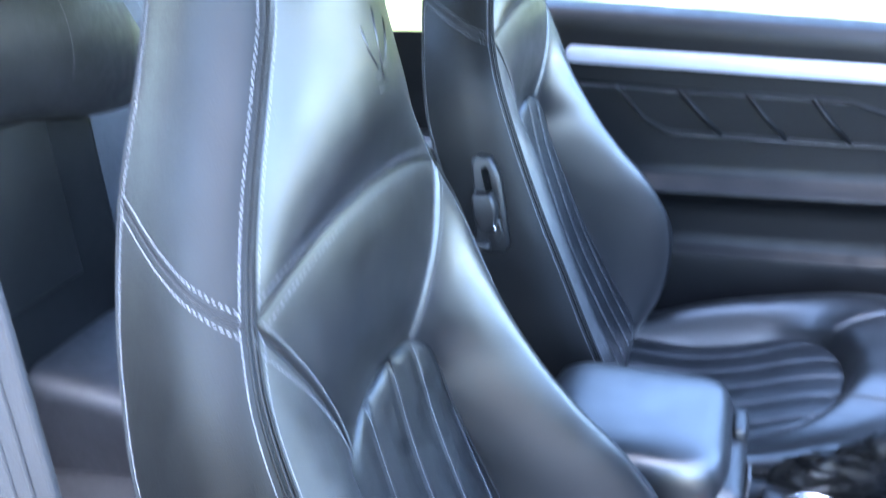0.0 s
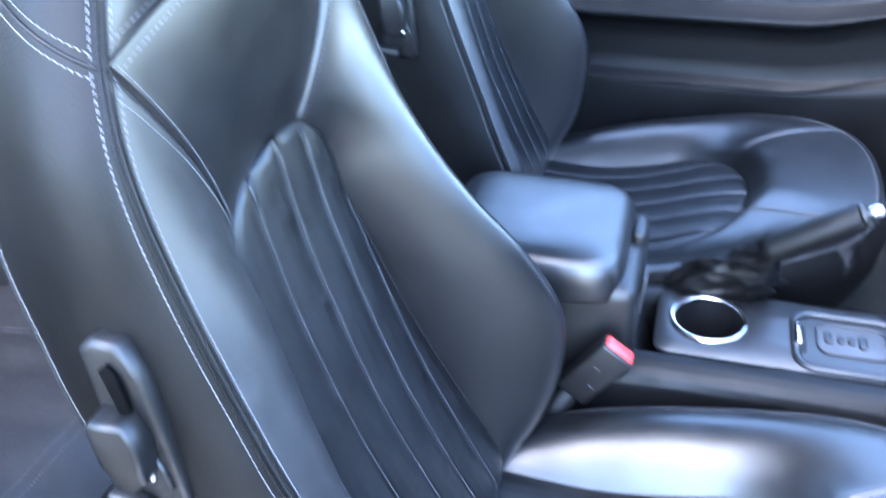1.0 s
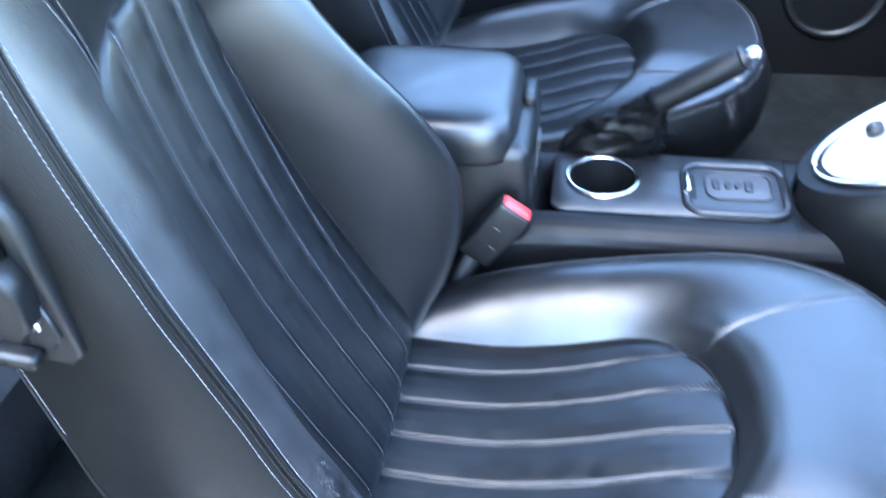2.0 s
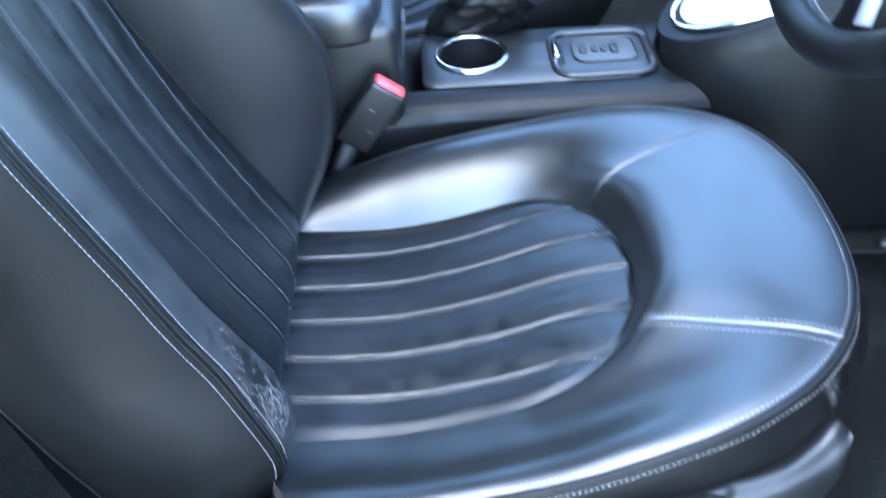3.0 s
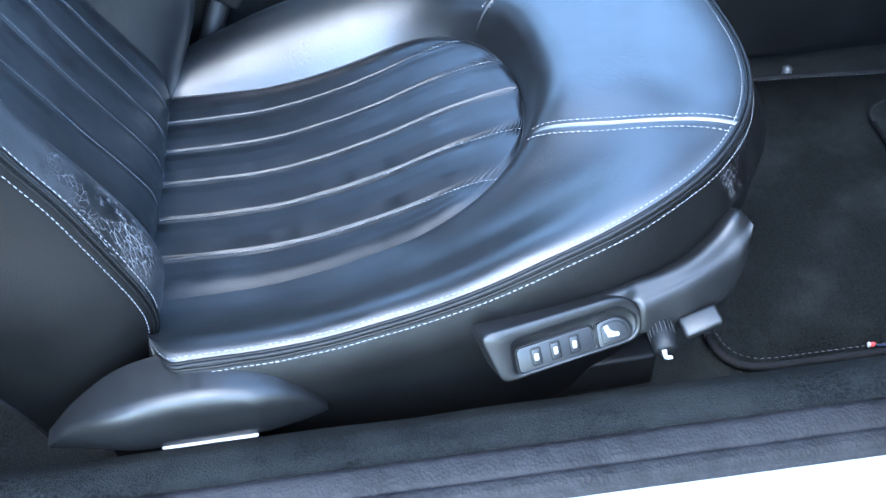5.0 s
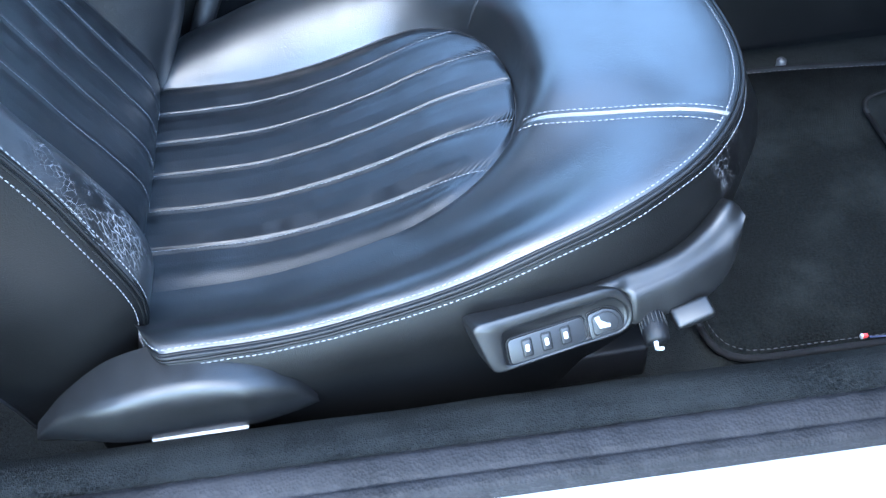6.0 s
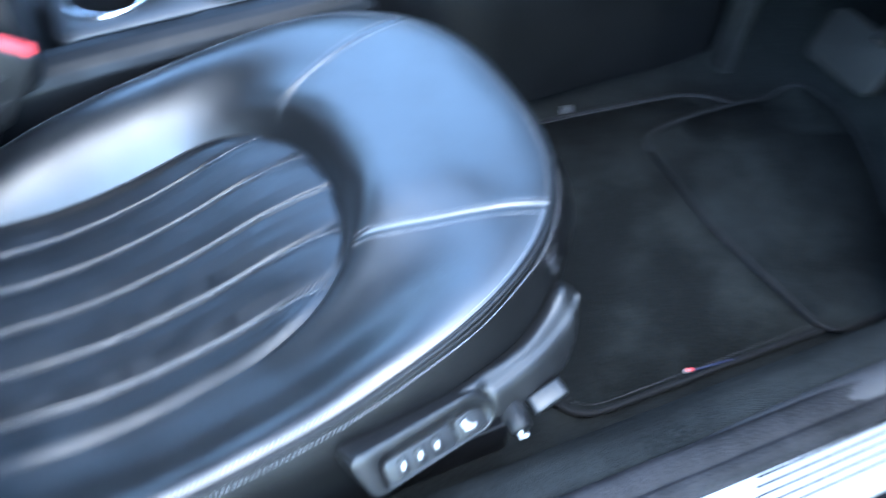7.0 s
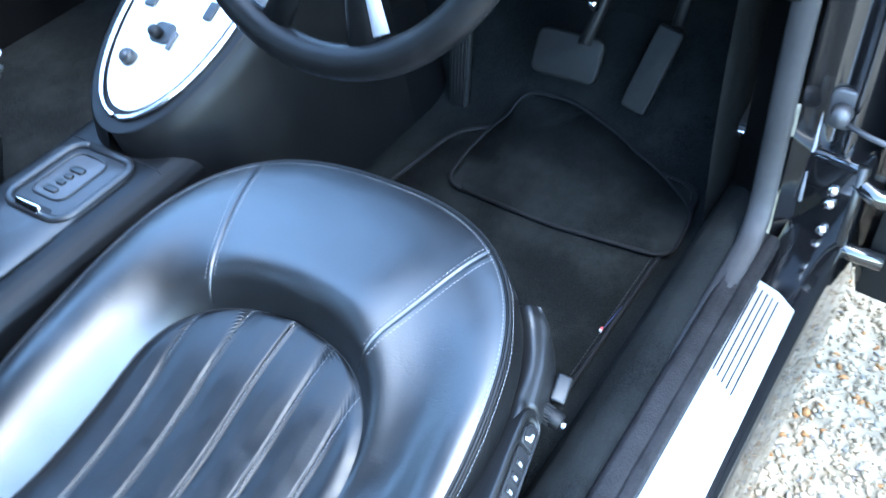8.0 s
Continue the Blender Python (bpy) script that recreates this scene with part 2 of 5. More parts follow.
def join(*sheets):
    vs, fs = [], []
    for v, f in sheets:
        k = len(vs)
        vs += list(v)
        fs += [tuple(i + k for i in q) for q in f]
    return vs, fs


def sweep(path, radius, sides=8, squash=1.0, up=(0, 0, 1), cap=True):
    """A round bar along a line of places; radius a number or one for each place."""
    path = [Vector(p) for p in path]
    n = len(path)
    rad = [radius] * n if isinstance(radius, (int, float)) else list(radius)
    vs, fs = [], []
    for i, p in enumerate(path):
        t = (path[min(i + 1, n - 1)] - path[max(i - 1, 0)]).normalized()
        a = t.cross(Vector(up))
        a = a.normalized() if a.length > 1e-4 else t.orthogonal().normalized()
        b = a.cross(t).normalized()
        for k in range(sides):
            q = 2 * math.pi * k / sides
            vs.append(p + a * math.cos(q) * rad[i] + b * math.sin(q) * rad[i] * squash)
    for i in range(n - 1):
        for k in range(sides):
            k2 = (k + 1) % sides
            fs.append((i * sides + k, i * sides + k2, (i + 1) * sides + k2, (i + 1) * sides + k))
    if cap:
        fs.append(tuple(range(sides - 1, -1, -1)))
        fs.append(tuple((n - 1) * sides + k for k in range(sides)))
    return vs, fs


def block(at, size, bevel=0.004, rot=(0, 0, 0), seg=3, taper=1.0):
    """A box with rounded edges, turned about its middle; taper narrows its top."""
    bm = bmesh.new()
    bmesh.ops.create_cube(bm, size=1.0)
    for v in bm.verts:
        k = taper if v.co.z > 0 else 1.0
        v.co = Vector((v.co.x * size[0] * k, v.co.y * size[1] * k, v.co.z * size[2]))
    if bevel:
        bmesh.ops.bevel(bm, geom=list(bm.edges), offset=bevel, segments=seg, affect="EDGES", profile=0.5)
    bm.transform(pose(*at, *rot))
    return bm


def slab(outline, thick, m, bevel=0.003, seg=2):
    """A flat plate of the given outline (x, y pairs), thick below z 0, bevelled on top, moved by m."""
    bm = bmesh.new()
    top = [bm.verts.new((x, y, 0)) for x, y in outline]
    f = bm.faces.new(top)
    if f.normal.z < 0:
        f.normal_flip()
    bm.normal_update()
    r = bmesh.ops.extrude_face_region(bm, geom=[f])
    down = [v for v in r["geom"] if isinstance(v, bmesh.types.BMVert)]
    for v in down:
        v.co.z -= thick
    bm.normal_update()
    if bevel:
        rim = [e for e in bm.edges if all(abs(v.co.z) < 1e-6 for v in e.verts)]
        bmesh.ops.bevel(bm, geom=rim, offset=bevel, segments=seg, affect="EDGES", profile=0.5, clamp_overlap=True)
    bmesh.ops.recalc_face_normals(bm, faces=bm.faces)
    bm.transform(m)
    return bm


def round_rect(cx, cy, w, h, r, n=6):
    pts = []
    for sx, sy, a0 in ((1, 1, 0), (-1, 1, 90), (-1, -1, 180), (1, -1, 270)):
        for k in range(n + 1):
            a = radians(a0 + 90 * k / n)
            pts.append((cx + sx * (w / 2 - r) + r * math.cos(a), cy + sy * (h / 2 - r) + r * math.sin(a)))
    return pts


def soft_outline(pts, r=0.03, n=5):
    out = []
    m = len(pts)
    for i in range(m):
        p, a, b = Vector(pts[i]), Vector(pts[i - 1]), Vector(pts[(i + 1) % m])
        ra = min(r, (a - p).length * 0.45)
        rb = min(r, (b - p).length * 0.45)
        p0, p1 = p + (a - p).normalized() * ra, p + (b - p).normalized() * rb
        for k in range(n + 1):
            t = k / n
            q = p0 * (1 - t) ** 2 + p * 2 * t * (1 - t) + p1 * t * t
            out.append((q.x, q.y))
    return out


def lerp(x, xs, ys):
    return float(np.interp(x, xs, ys))


def curve(x, xs, ys):
    """A smooth line through the given values."""
    n = len(xs)
    i = max(0, min(n - 2, int(np.searchsorted(xs, x)) - 1))
    h = xs[i + 1] - xs[i]
    t = min(1, max(0, (x - xs[i]) / h))
    s0 = (ys[i + 1] - ys[max(i - 1, 0)]) / (xs[i + 1] - xs[max(i - 1, 0)])
    s1 = (ys[min(i + 2, n - 1)] - ys[i]) / (xs[min(i + 2, n - 1)] - xs[i])
    return float(ys[i] * (2 * t ** 3 - 3 * t * t + 1) + s0 * h * (t ** 3 - 2 * t * t + t) + ys[i + 1] * (3 * t * t - 2 * t ** 3) + s1 * h * (t ** 3 - t * t))


def smooth_step(x):
    x = min(1, max(0, x))
    return x * x * (3 - 2 * x)


def dense(line, step):
    """Places at even steps along a line of places."""
    line = [Vector(p) for p in line]
    out, rest = [line[0]], step
    for a, b in zip(line, line[1:]):
        d = (b - a).length
        while rest <= d:
            out.append(a.lerp(b, rest / d))
            rest += step
        rest -= d
    return out


def stitches(lines, length=0.0034, gap=0.0012, r=0.00040, lift=0.0001):
    """Single thread stitches along lines of (place, normal)."""
    vs, fs = [], []
    for line in lines:
        step = length + gap
        acc = 0.0
        for (p0, n0), (p1, n1) in zip(line, line[1:]):
            d = (p1 - p0).length
            if d < 1e-6:
                continue
            t = (p1 - p0) / d
            while acc < d:
                c, n = p0 + t * acc, n0
                s = t.cross(n).normalized()
                k = len(vs)
                h = length / 2 * (0.9 + 0.2 * random.random())
                tt = (t + s * random.uniform(-0.10, 0.10)).normalized()
                o = c + n * lift
                vs += [o - tt * h, o + tt * h, o - tt * h * 0.6 + s * r, o + tt * h * 0.6 + s * r, o - tt * h * 0.6 - s * r, o + tt * h * 0.6 - s * r, o - tt * h * 0.5 + n * r * 1.3, o + tt * h * 0.5 + n * r * 1.3]
                fs += [(k, k + 2, k + 6), (k + 2, k + 3, k + 7, k + 6), (k + 3, k + 1, k + 7), (k, k + 6, k + 4), (k + 6, k + 7, k + 5, k + 4), (k + 7, k + 1, k + 5)]
                acc += step
            acc -= d
    return vs, fs


def on_sheet(fn, uvs, eps=0.002):
    """Places and outward normals on a sheet function along a list of its own coordinates."""
    out = []
    for u, v in uvs:
        p = fn(u, v)
        a = fn(u + eps, v) - fn(u - eps, v)
        b = fn(u, v + eps) - fn(u, v - eps)
        n = a.cross(b)
        out.append((p, n.normalized() if n.length > 1e-9 else Vector((0, 0, 1))))
    return out


def outward(line, centre):
    return [(p, n if n.dot(p - centre) > 0 else -n) for p, n in line]


def sheet(us, vs_, fn):
    us, vs_ = list(us), list(vs_)
    c = len(us)
    vs = [fn(u, v) for v in vs_ for u in us]
    fs = [(j * c + i, j * c + i + 1, (j + 1) * c + i + 1, (j + 1) * c + i) for j in range(len(vs_) - 1) for i in range(c - 1)]
    return vs, fs


def spread(lo, hi, n, near=(), span=0.012, extra=9):
    """Even values from lo to hi, closer together round the values in near."""
    s = set(np.round(np.linspace(lo, hi, n), 6))
    for c in near:
        s |= {x for x in np.round(np.linspace(c - span, c + span, extra), 6) if lo <= x <= hi}
    return sorted(float(x) for x in s)


def dip(d, width):
    return math.exp(-(d / width) ** 2)


# ---- seats: shape of the cushion, in metres of the driver's seat ----
T_SEAM = 0.253


def cushion_plane(x):
    """Height of the pleated insert: sat down in the middle, rising to the front."""
    return curve(x, (0.14, 0.20, 0.25, 0.30, 0.355, 0.41, 0.463, 0.50, 0.535), (0.4245, 0.4225, 0.4203, 0.4205, 0.4290, 0.4435, 0.4615, 0.4705, 0.4765))


def insert_rim(a):
    s, a = (1 if a >= 0 else -1), abs(a)
    if a < 0.5:
        q = radians(lerp(a, (0, T_SEAM, 0.5), (0, 38.5, 90)))
        x, y = 0.405 + 0.131 * max(0, math.cos(q)) ** 0.87, 0.14 * math.sin(q) ** 0.87
    else:
        k = (a - 0.5) / 0.5
        x, y = 0.405 - 0.235 * k, 0.14 + 0.004 * k
    return x, s * y


def edge_rim(a):
    s, a = (1 if a >= 0 else -1), abs(a)
    if a < 0.5:
        q = radians(lerp(a, (0, T_SEAM, 0.5), (0, 33.4, 90)))
        x, y = 0.42 + 0.295 * max(0, math.cos(q)) ** 0.769, 0.237 * math.sin(q) ** 0.769
    else:
        k = (a - 0.5) / 0.5
        x, y = 0.42 - 0.206 * k, 0.237 + 0.003 * k - 0.045 * max(0, (k - 0.88) / 0.12) ** 1.8
    if s < 0:
        z = curve(x, (0.15, 0.214, 0.222, 0.232, 0.25, 0.30, 0.343, 0.386, 0.428, 0.47, 0.51, 0.55, 0.60, 0.65, 0.69, 0.715), (0.430, 0.438, 0.446, 0.451, 0.452, 0.450, 0.452, 0.459, 0.468, 0.481, 0.495, 0.505, 0.515, 0.522, 0.5265, 0.528))
    else:
        z = curve(x, (0.15, 0.205, 0.24, 0.274, 0.30, 0.36, 0.42, 0.489, 0.53, 0.572, 0.626, 0.681, 0.715), (0.400, 0.414, 0.427, 0.440, 0.450, 0.467, 0.480, 0.493, 0.502, 0.511, 0.520, 0.5265, 0.528))
    return Vector((x, s * y, z))


def cushion_top(a, f):
    """From the rim of the pleated insert (f 0) to the edge seam (f 1), round the U from the one rear end (a -1) to the other (a 1)."""
    px, py = insert_rim(a)
    e = edge_rim(a)
    p = Vector((px, py, cushion_plane(px) - 0.003 + 0.0022 * smooth_step((-a - 0.32) / 0.12)))
    fc = min(1, max(0, f))
    front = 1 - smooth_step((abs(a) - (0.11 if a < 0 else 0.14)) / (0.46 if a < 0 else 0.30))
    rise = e.z - p.z
    h_front = rise * curve(fc, (0, 0.03, 0.07, 0.13, 0.22, 0.5, 0.8, 0.93, 1), (0, 0.34, 0.66, 0.87, 0.97, 1.06, 1.07, 1.04, 1.0))
    if a < 0:      # sat-down side by the door: a hollow, then a roll over the edge
        h_side = rise * curve(fc, (0, 0.2, 0.45, 0.7, 0.88, 1), (0, 0.10, 0.33, 0.72, 0.95, 1)) + curve(fc, (0, 0.15, 0.4, 0.60, 0.74, 0.87, 1), (0, -0.0004, 0.0018, 0.0060, 0.0082, 0.0060, 0))
    else:
        h_side = rise * (1 - (1 - fc) ** 2.1) + curve(fc, (0, 0.1, 0.25, 0.45, 0.65, 0.85, 1), (0, 0.0075, 0.0145, 0.0185, 0.0170, 0.0095, 0))
    q = p.lerp(e, f)
    q.z = p.z + h_side + (h_front - h_side) * front
    if f < 0:
        q.z = p.z
    q.z -= (0.0019 * dip((abs(a) - T_SEAM) * 0.55, 0.0014) - 0.0005 * dip((abs(a) - T_SEAM) * 0.55, 0.0065)) * smooth_step(f / 0.05) * smooth_step((1 - f) / 0.03 + 0.3)
    wr = noise.noise(Vector((q.x * 22, q.y * 22, 3))) * 0.0005 + noise.noise(Vector((q.x * 70, q.y * 70, 7))) * 0.00015
    q.z += wr * smooth_step(f * 4) * smooth_step((1 - f) * 6)
    return q


PLEATS = (-2, -1, 0, 1, 2)


def cushion_pitch(x):
    return lerp(x, (0.20, 0.53), (0.0480, 0.0525))


def pleat_height(y, amount=1.0, pitch=0.0475):
    """Flat bands, each ending in a stitched lip beside a narrow fold."""
    n = round(y / pitch)
    d = n * pitch - y
    k = abs(d) / pitch
    lip = 0.0018 * dip(d - 0.0024, 0.0024) - 0.0030 * dip(d + 0.0010, 0.0011)
    return amount * (lip + 0.0026 * min(1, k / 0.35) ** 0.6)


def insert_half(x):
    return 0.14 * max(0, 1 - ((x - 0.405) / 0.131) ** 2.3) ** 0.4348 if x > 0.405 else 0.14 + 0.004 * (0.405 - x) / 0.235


def cushion_insert(x, k):
    h = insert_half(x)
    y = k * h
    z = cushion_plane(x) + pleat_height(y, 1.0, cushion_pitch(x)) * smooth_step((1 - abs(k)) * 7 + 0.1) * smooth_step((0.537 - x) / 0.010)
    z += 0.004 * (1 - k * k) - 0.003 + 0.0035 * dip(abs(k) - 0.93, 0.09) * smooth_step((0.50 - x) / 0.06) * (1 if k < 0 else 0)
    z += 0.0005 * noise.noise(Vector((x * 30, y * 60, 1))) + 0.0006 * noise.noise(Vector((x * 9, y * 14, 5)))
    return Vector((x, y, z))


def cushion_skirt(a, f):
    """From the edge seam down to the seat's base."""
    e = edge_rim(a)
    e2 = edge_rim(a + 0.004) - edge_rim(a - 0.004)
    n = Vector((e2.y, -e2.x, 0))
    n = n.normalized() if n.length > 1e-6 else Vector((1, 0, 0))
    c = Vector((0.42, 0, 0))
    if n.dot(Vector((e.x, e.y, 0)) - c) < 0:
        n = -n
    front = 1 - smooth_step((abs(a) - 0.10) / 0.35)
    out = lerp(f, (0, 0.06, 0.2, 0.45, 0.7, 1), (0, 0.005, 0.010 + 0.010 * front, 0.006 + 0.008 * front, -0.002 - 0.01 * front, -0.010 - 0.05 * front))
    q = e + n * out
    q.z = e.z - (e.z - 0.318) * f
    q += n * 0.0015 * noise.noise(Vector((q.x * 25, q.y * 25, q.z * 25)))
    return q


# ---- shape of the backrest: u across, v up the back, w out of it ----
RECLINE = radians(16.8)
HINGE = Vector((0.197, 0, 0.422))
UP = Vector((-math.sin(RECLINE), 0, math.cos(RECLINE)))
OUT = Vector((math.cos(RECLINE), 0, math.sin(RECLINE)))


def centre(v):
    """The backrest leans a little towards the door as it rises."""
    return curve(v, (-0.10, 0.0, 0.14, 0.23, 0.317, 0.373, 0.46, 0.60, 0.95), (0.010, 0.010, 0.008, -0.002, -0.017, -0.025, -0.030, -0.030, -0.030))


def back(u, v, w):
    return HINGE + UP * v + OUT * w + Vector((0, u + centre(v), 0))


A_CROSS = 0.33
FOOT_V = -0.060
FRONT_V = (-0.060, -0.052, -0.040, -0.020, 0.005, 0.023, 0.046, 0.087, 0.15, 0.20, 0.30, 0.40, 0.50, 0.57, 0.613)
FRONT_U = (0.165, 0.172, 0.179, 0.186, 0.190, 0.193, 0.197, 0.202, 0.204, 0.206, 0.207, 0.207, 0.203, 0.193, 0.175)
FRONT_W = (-0.050, -0.034, -0.018, 0.003, 0.020, 0.0325, 0.042, 0.048, 0.050, 0.047, 0.042, 0.037, 0.035, 0.035, 0.036)
HEAD_V = (0.613, 0.65, 0.69, 0.73, 0.77, 0.83, 0.87, 0.885)
HEAD_U = (0.175, 0.156, 0.135, 0.114, 0.098, 0.088, 0.072, 0.050)
HEAD_W = (0.036, 0.042, 0.052, 0.064, 0.077, 0.088, 0.082, 0.065)
REAR_V = (-0.06, 0.08, 0.20, 0.37, 0.45, 0.525, 0.572, 0.635, 0.693, 0.742, 0.80, 0.85, 0.885)
REAR_U = (0.222, 0.222, 0.222, 0.217, 0.210, 0.198, 0.184, 0.163, 0.134, 0.108, 0.078, 0.066, 0.040)
REAR_W = (-0.125, -0.115, -0.098, -0.08, -0.08, -0.08, -0.076, -0.062, -0.050, -0.032, -0.012, 0.010, 0.035)


FRONT_U, HEAD_U, REAR_U = [tuple(u + centre(v) for u, v in zip(us, vs)) for us, vs in ((FRONT_U, FRONT_V), (HEAD_U, HEAD_V), (REAR_U, REAR_V))]


def back_depth(v):
    """How far the hollowed middle of the backrest stands out."""
    return curve(v, (-0.06, -0.02, 0.0, 0.012, 0.025, 0.04, 0.07, 0.13, 0.25, 0.40, 0.48, 0.52), (-0.030, -0.016, -0.002, 0.007, 0.0125, 0.0150, 0.0125, 0.004, -0.009, -0.012, -0.006, 0.0))


def back_insert_half(v):
    if v > 0.42:
        return 0.090 * max(0, 1 - ((v - 0.42) / 0.076) ** 2.6) ** 0.45
    return curve(v, (-0.06, 0.03, 0.17, 0.29, 0.385, 0.42), (0.140, 0.134, 0.124, 0.109, 0.0945, 0.090))


def back_mid(v):
    return curve(v, (-0.06, 0.0, 0.10, 0.25, 0.40, 0.48, 0.52), (-0.002, -0.003, -0.009, -0.013, -0.011, -0.008, -0.008))


def back_insert_rim(a):
    s, a = (1 if a >= 0 else -1), abs(a)
    if a < 0.5:
        q = min(a / 0.5 * math.pi / 2, math.pi / 2 - 1e-6)
        y, v = s * 0.090 * math.sin(q) ** 0.9, 0.42 + 0.076 * max(0, 1 - math.sin(q) ** 2) ** 0.385
    else:
        v = 0.42 - 0.445 * (a - 0.5) / 0.5
        y = s * back_insert_half(v)
    return y + back_mid(v) - centre(v), v


def back_front(a):
    s, a = (1 if a >= 0 else -1), abs(a)
    if a < A_CROSS:
        k = a / A_CROSS
        return s * 0.145 * k, 0.638 - 0.025 * k * k, 0.052 - 0.016 * k * k
    k = (a - A_CROSS) / (1 - A_CROSS)
    v = 0.613 - (0.613 - FOOT_V) * k
    return s * curve(v, FRONT_V, FRONT_U), v, curve(v, FRONT_V, FRONT_W)


def back_bolster(a, f):
    # the seam on the tunnel side meets the insert near its top
    pu, pv = back_insert_rim(a if a <= 0 else lerp(a, (0, A_CROSS, 0.6, 1), (0, 0.157, 0.6, 1)))
    fu, fv, fw = back_front(a)
    fc = min(1, max(0, f))
    side = smooth_step((abs(a) - 0.30) / 0.2)
    g = 1 - (1 - fc) ** (1.5 + 0.5 * side)
    vv = pv + (fv - pv) * f
    if a > 0:      # full bolster beside the tunnel
        bump = curve(vv, (-0.02, 0.02, 0.055, 0.096, 0.14, 0.20, 0.28, 0.36, 0.45, 0.55, 0.62), (0.0, 0.005, 0.022, 0.044, 0.063, 0.080, 0.072, 0.046, 0.022, 0.012, 0.008))
    else:          # sat-down bolster beside the door
        bump = curve(vv, (-0.02, 0.02, 0.055, 0.096, 0.14, 0.20, 0.30, 0.42, 0.55, 0.62), (0.0, 0.006, 0.017, 0.022, 0.018, 0.012, 0.011, 0.010, 0.006, 0.003))
    w0 = back_depth(pv) + 0.001
    w = w0 + (fw - w0) * g + (0.004 + side * bump) * math.sin(math.pi * fc ** 0.9)
    w -= (0.0028 * dip((abs(a) - A_CROSS) * 0.55, 0.0020) - 0.0016 * dip((abs(a) - A_CROSS) * 0.55, 0.0065)) * smooth_step(f / 0.05)
    u, v = pu + (fu - pu) * f, pv + (fv - pv) * f
    w += 0.0005 * noise.noise(Vector((u * 25, v * 25, 11))) * smooth_step(fc * 4) * smooth_step((1 - fc) * 6)
    return back(u, v, w)


def bolster_foot(k, f):
    """The rounded lower end of a bolster, for the side s."""
    def at(s):
        p = back_bolster(s * 1.0, f)
        q = back(s * (0.13 + 0.02 * f), -0.02, -0.04)
        r = p.lerp(q, k)
        return r - UP * 0.018 * math.sin(math.pi * k)
    return at


BACK_PITCH = 0.0455


def back_insert(v, k):
    h = back_insert_half(v)
    y = k * h
    w = pleat_height(y, 0.85, BACK_PITCH) * smooth_step((1 - abs(k)) * 6 + 0.1) * smooth_step((0.496 - v) / 0.010)
    w += back_depth(v) + 0.005 * (1 - k * k) + 0.0005 * noise.noise(Vector((y * 60, v * 30, 4))) + 0.0008 * noise.noise(Vector((y * 12, v * 9, 9)))
    return back(y + back_mid(v) - centre(v), v, w)


def headrest_front(k, t):
    """k from side to side, t from the arched seam to the top."""
    v = 0.613 + (0.885 - 0.613) * t
    h, w = curve(v, HEAD_V, HEAD_U), curve(v, HEAD_V, HEAD_W)
    arch = 0.025 * (1 - k * k) * (1 - t) ** 3
    return back(k * h, v + arch, w + (1 - k * k) * curve(t, (0, 0.08, 0.16, 0.24, 0.34, 0.5, 0.7, 1), (0.016, 0.028, 0.036, 0.039, 0.038, 0.032, 0.024, 0.016)))


def back_side(s):
    """The side panel between the front seam and the rear edge."""
    def fn(k, t):
        v = FOOT_V + (0.885 - FOOT_V) * t
        fu = curve(v, FRONT_V, FRONT_U) if v < 0.613 else curve(v, HEAD_V, HEAD_U)
        fw = curve(v, FRONT_V, FRONT_W) if v < 0.613 else curve(v, HEAD_V, HEAD_W)
        ru, rw = curve(v, REAR_V, REAR_U), curve(v, REAR_V, REAR_W)
        kk = min(1, max(0, k))
        bulge = 0.016 * math.sin(math.pi * kk ** 0.7) + 0.0008 * noise.noise(Vector((v * 20, k * 4, s)))
        low = 1 - smooth_step((v - FOOT_V) / 0.06)
        under = 0.030 * (1 - smooth_step((v + 0.05) / 0.30)) * kk ** 0.8
        return back(s * (fu + (ru - fu) * k + bulge - under - 0.003 * low * math.sin(math.pi * kk)), v + low * (0.006 * (1 - kk) - 0.022 * math.sin(math.pi * kk)), fw + (rw - fw) * k)
    return fn


def side_foot(s):
    fn = back_side(s)
    def at(k, t):
        p = fn(k, 0)
        q = back(s * 0.11, 0.0, lerp(k, (0, 1), (0.0, -0.07)))
        r = p.lerp(q, t)
        return r - UP * 0.02 * math.sin(math.pi * t) * (1 - 0.5 * t)
    return at


def back_shell(k, t):
    v = 0.03 + 0.855 * t
    u, w = curve(v, REAR_V, REAR_U), curve(v, REAR_V, REAR_W)
    return back(u * k, v, w - 0.035 * (1 - k * k) * math.sin(math.pi * min(1, t * 0.9 + 0.1)))


def seam_rows(fn, uvs_list, centre):
    return [outward(on_sheet(fn, uvs), centre) for uvs in uvs_list]


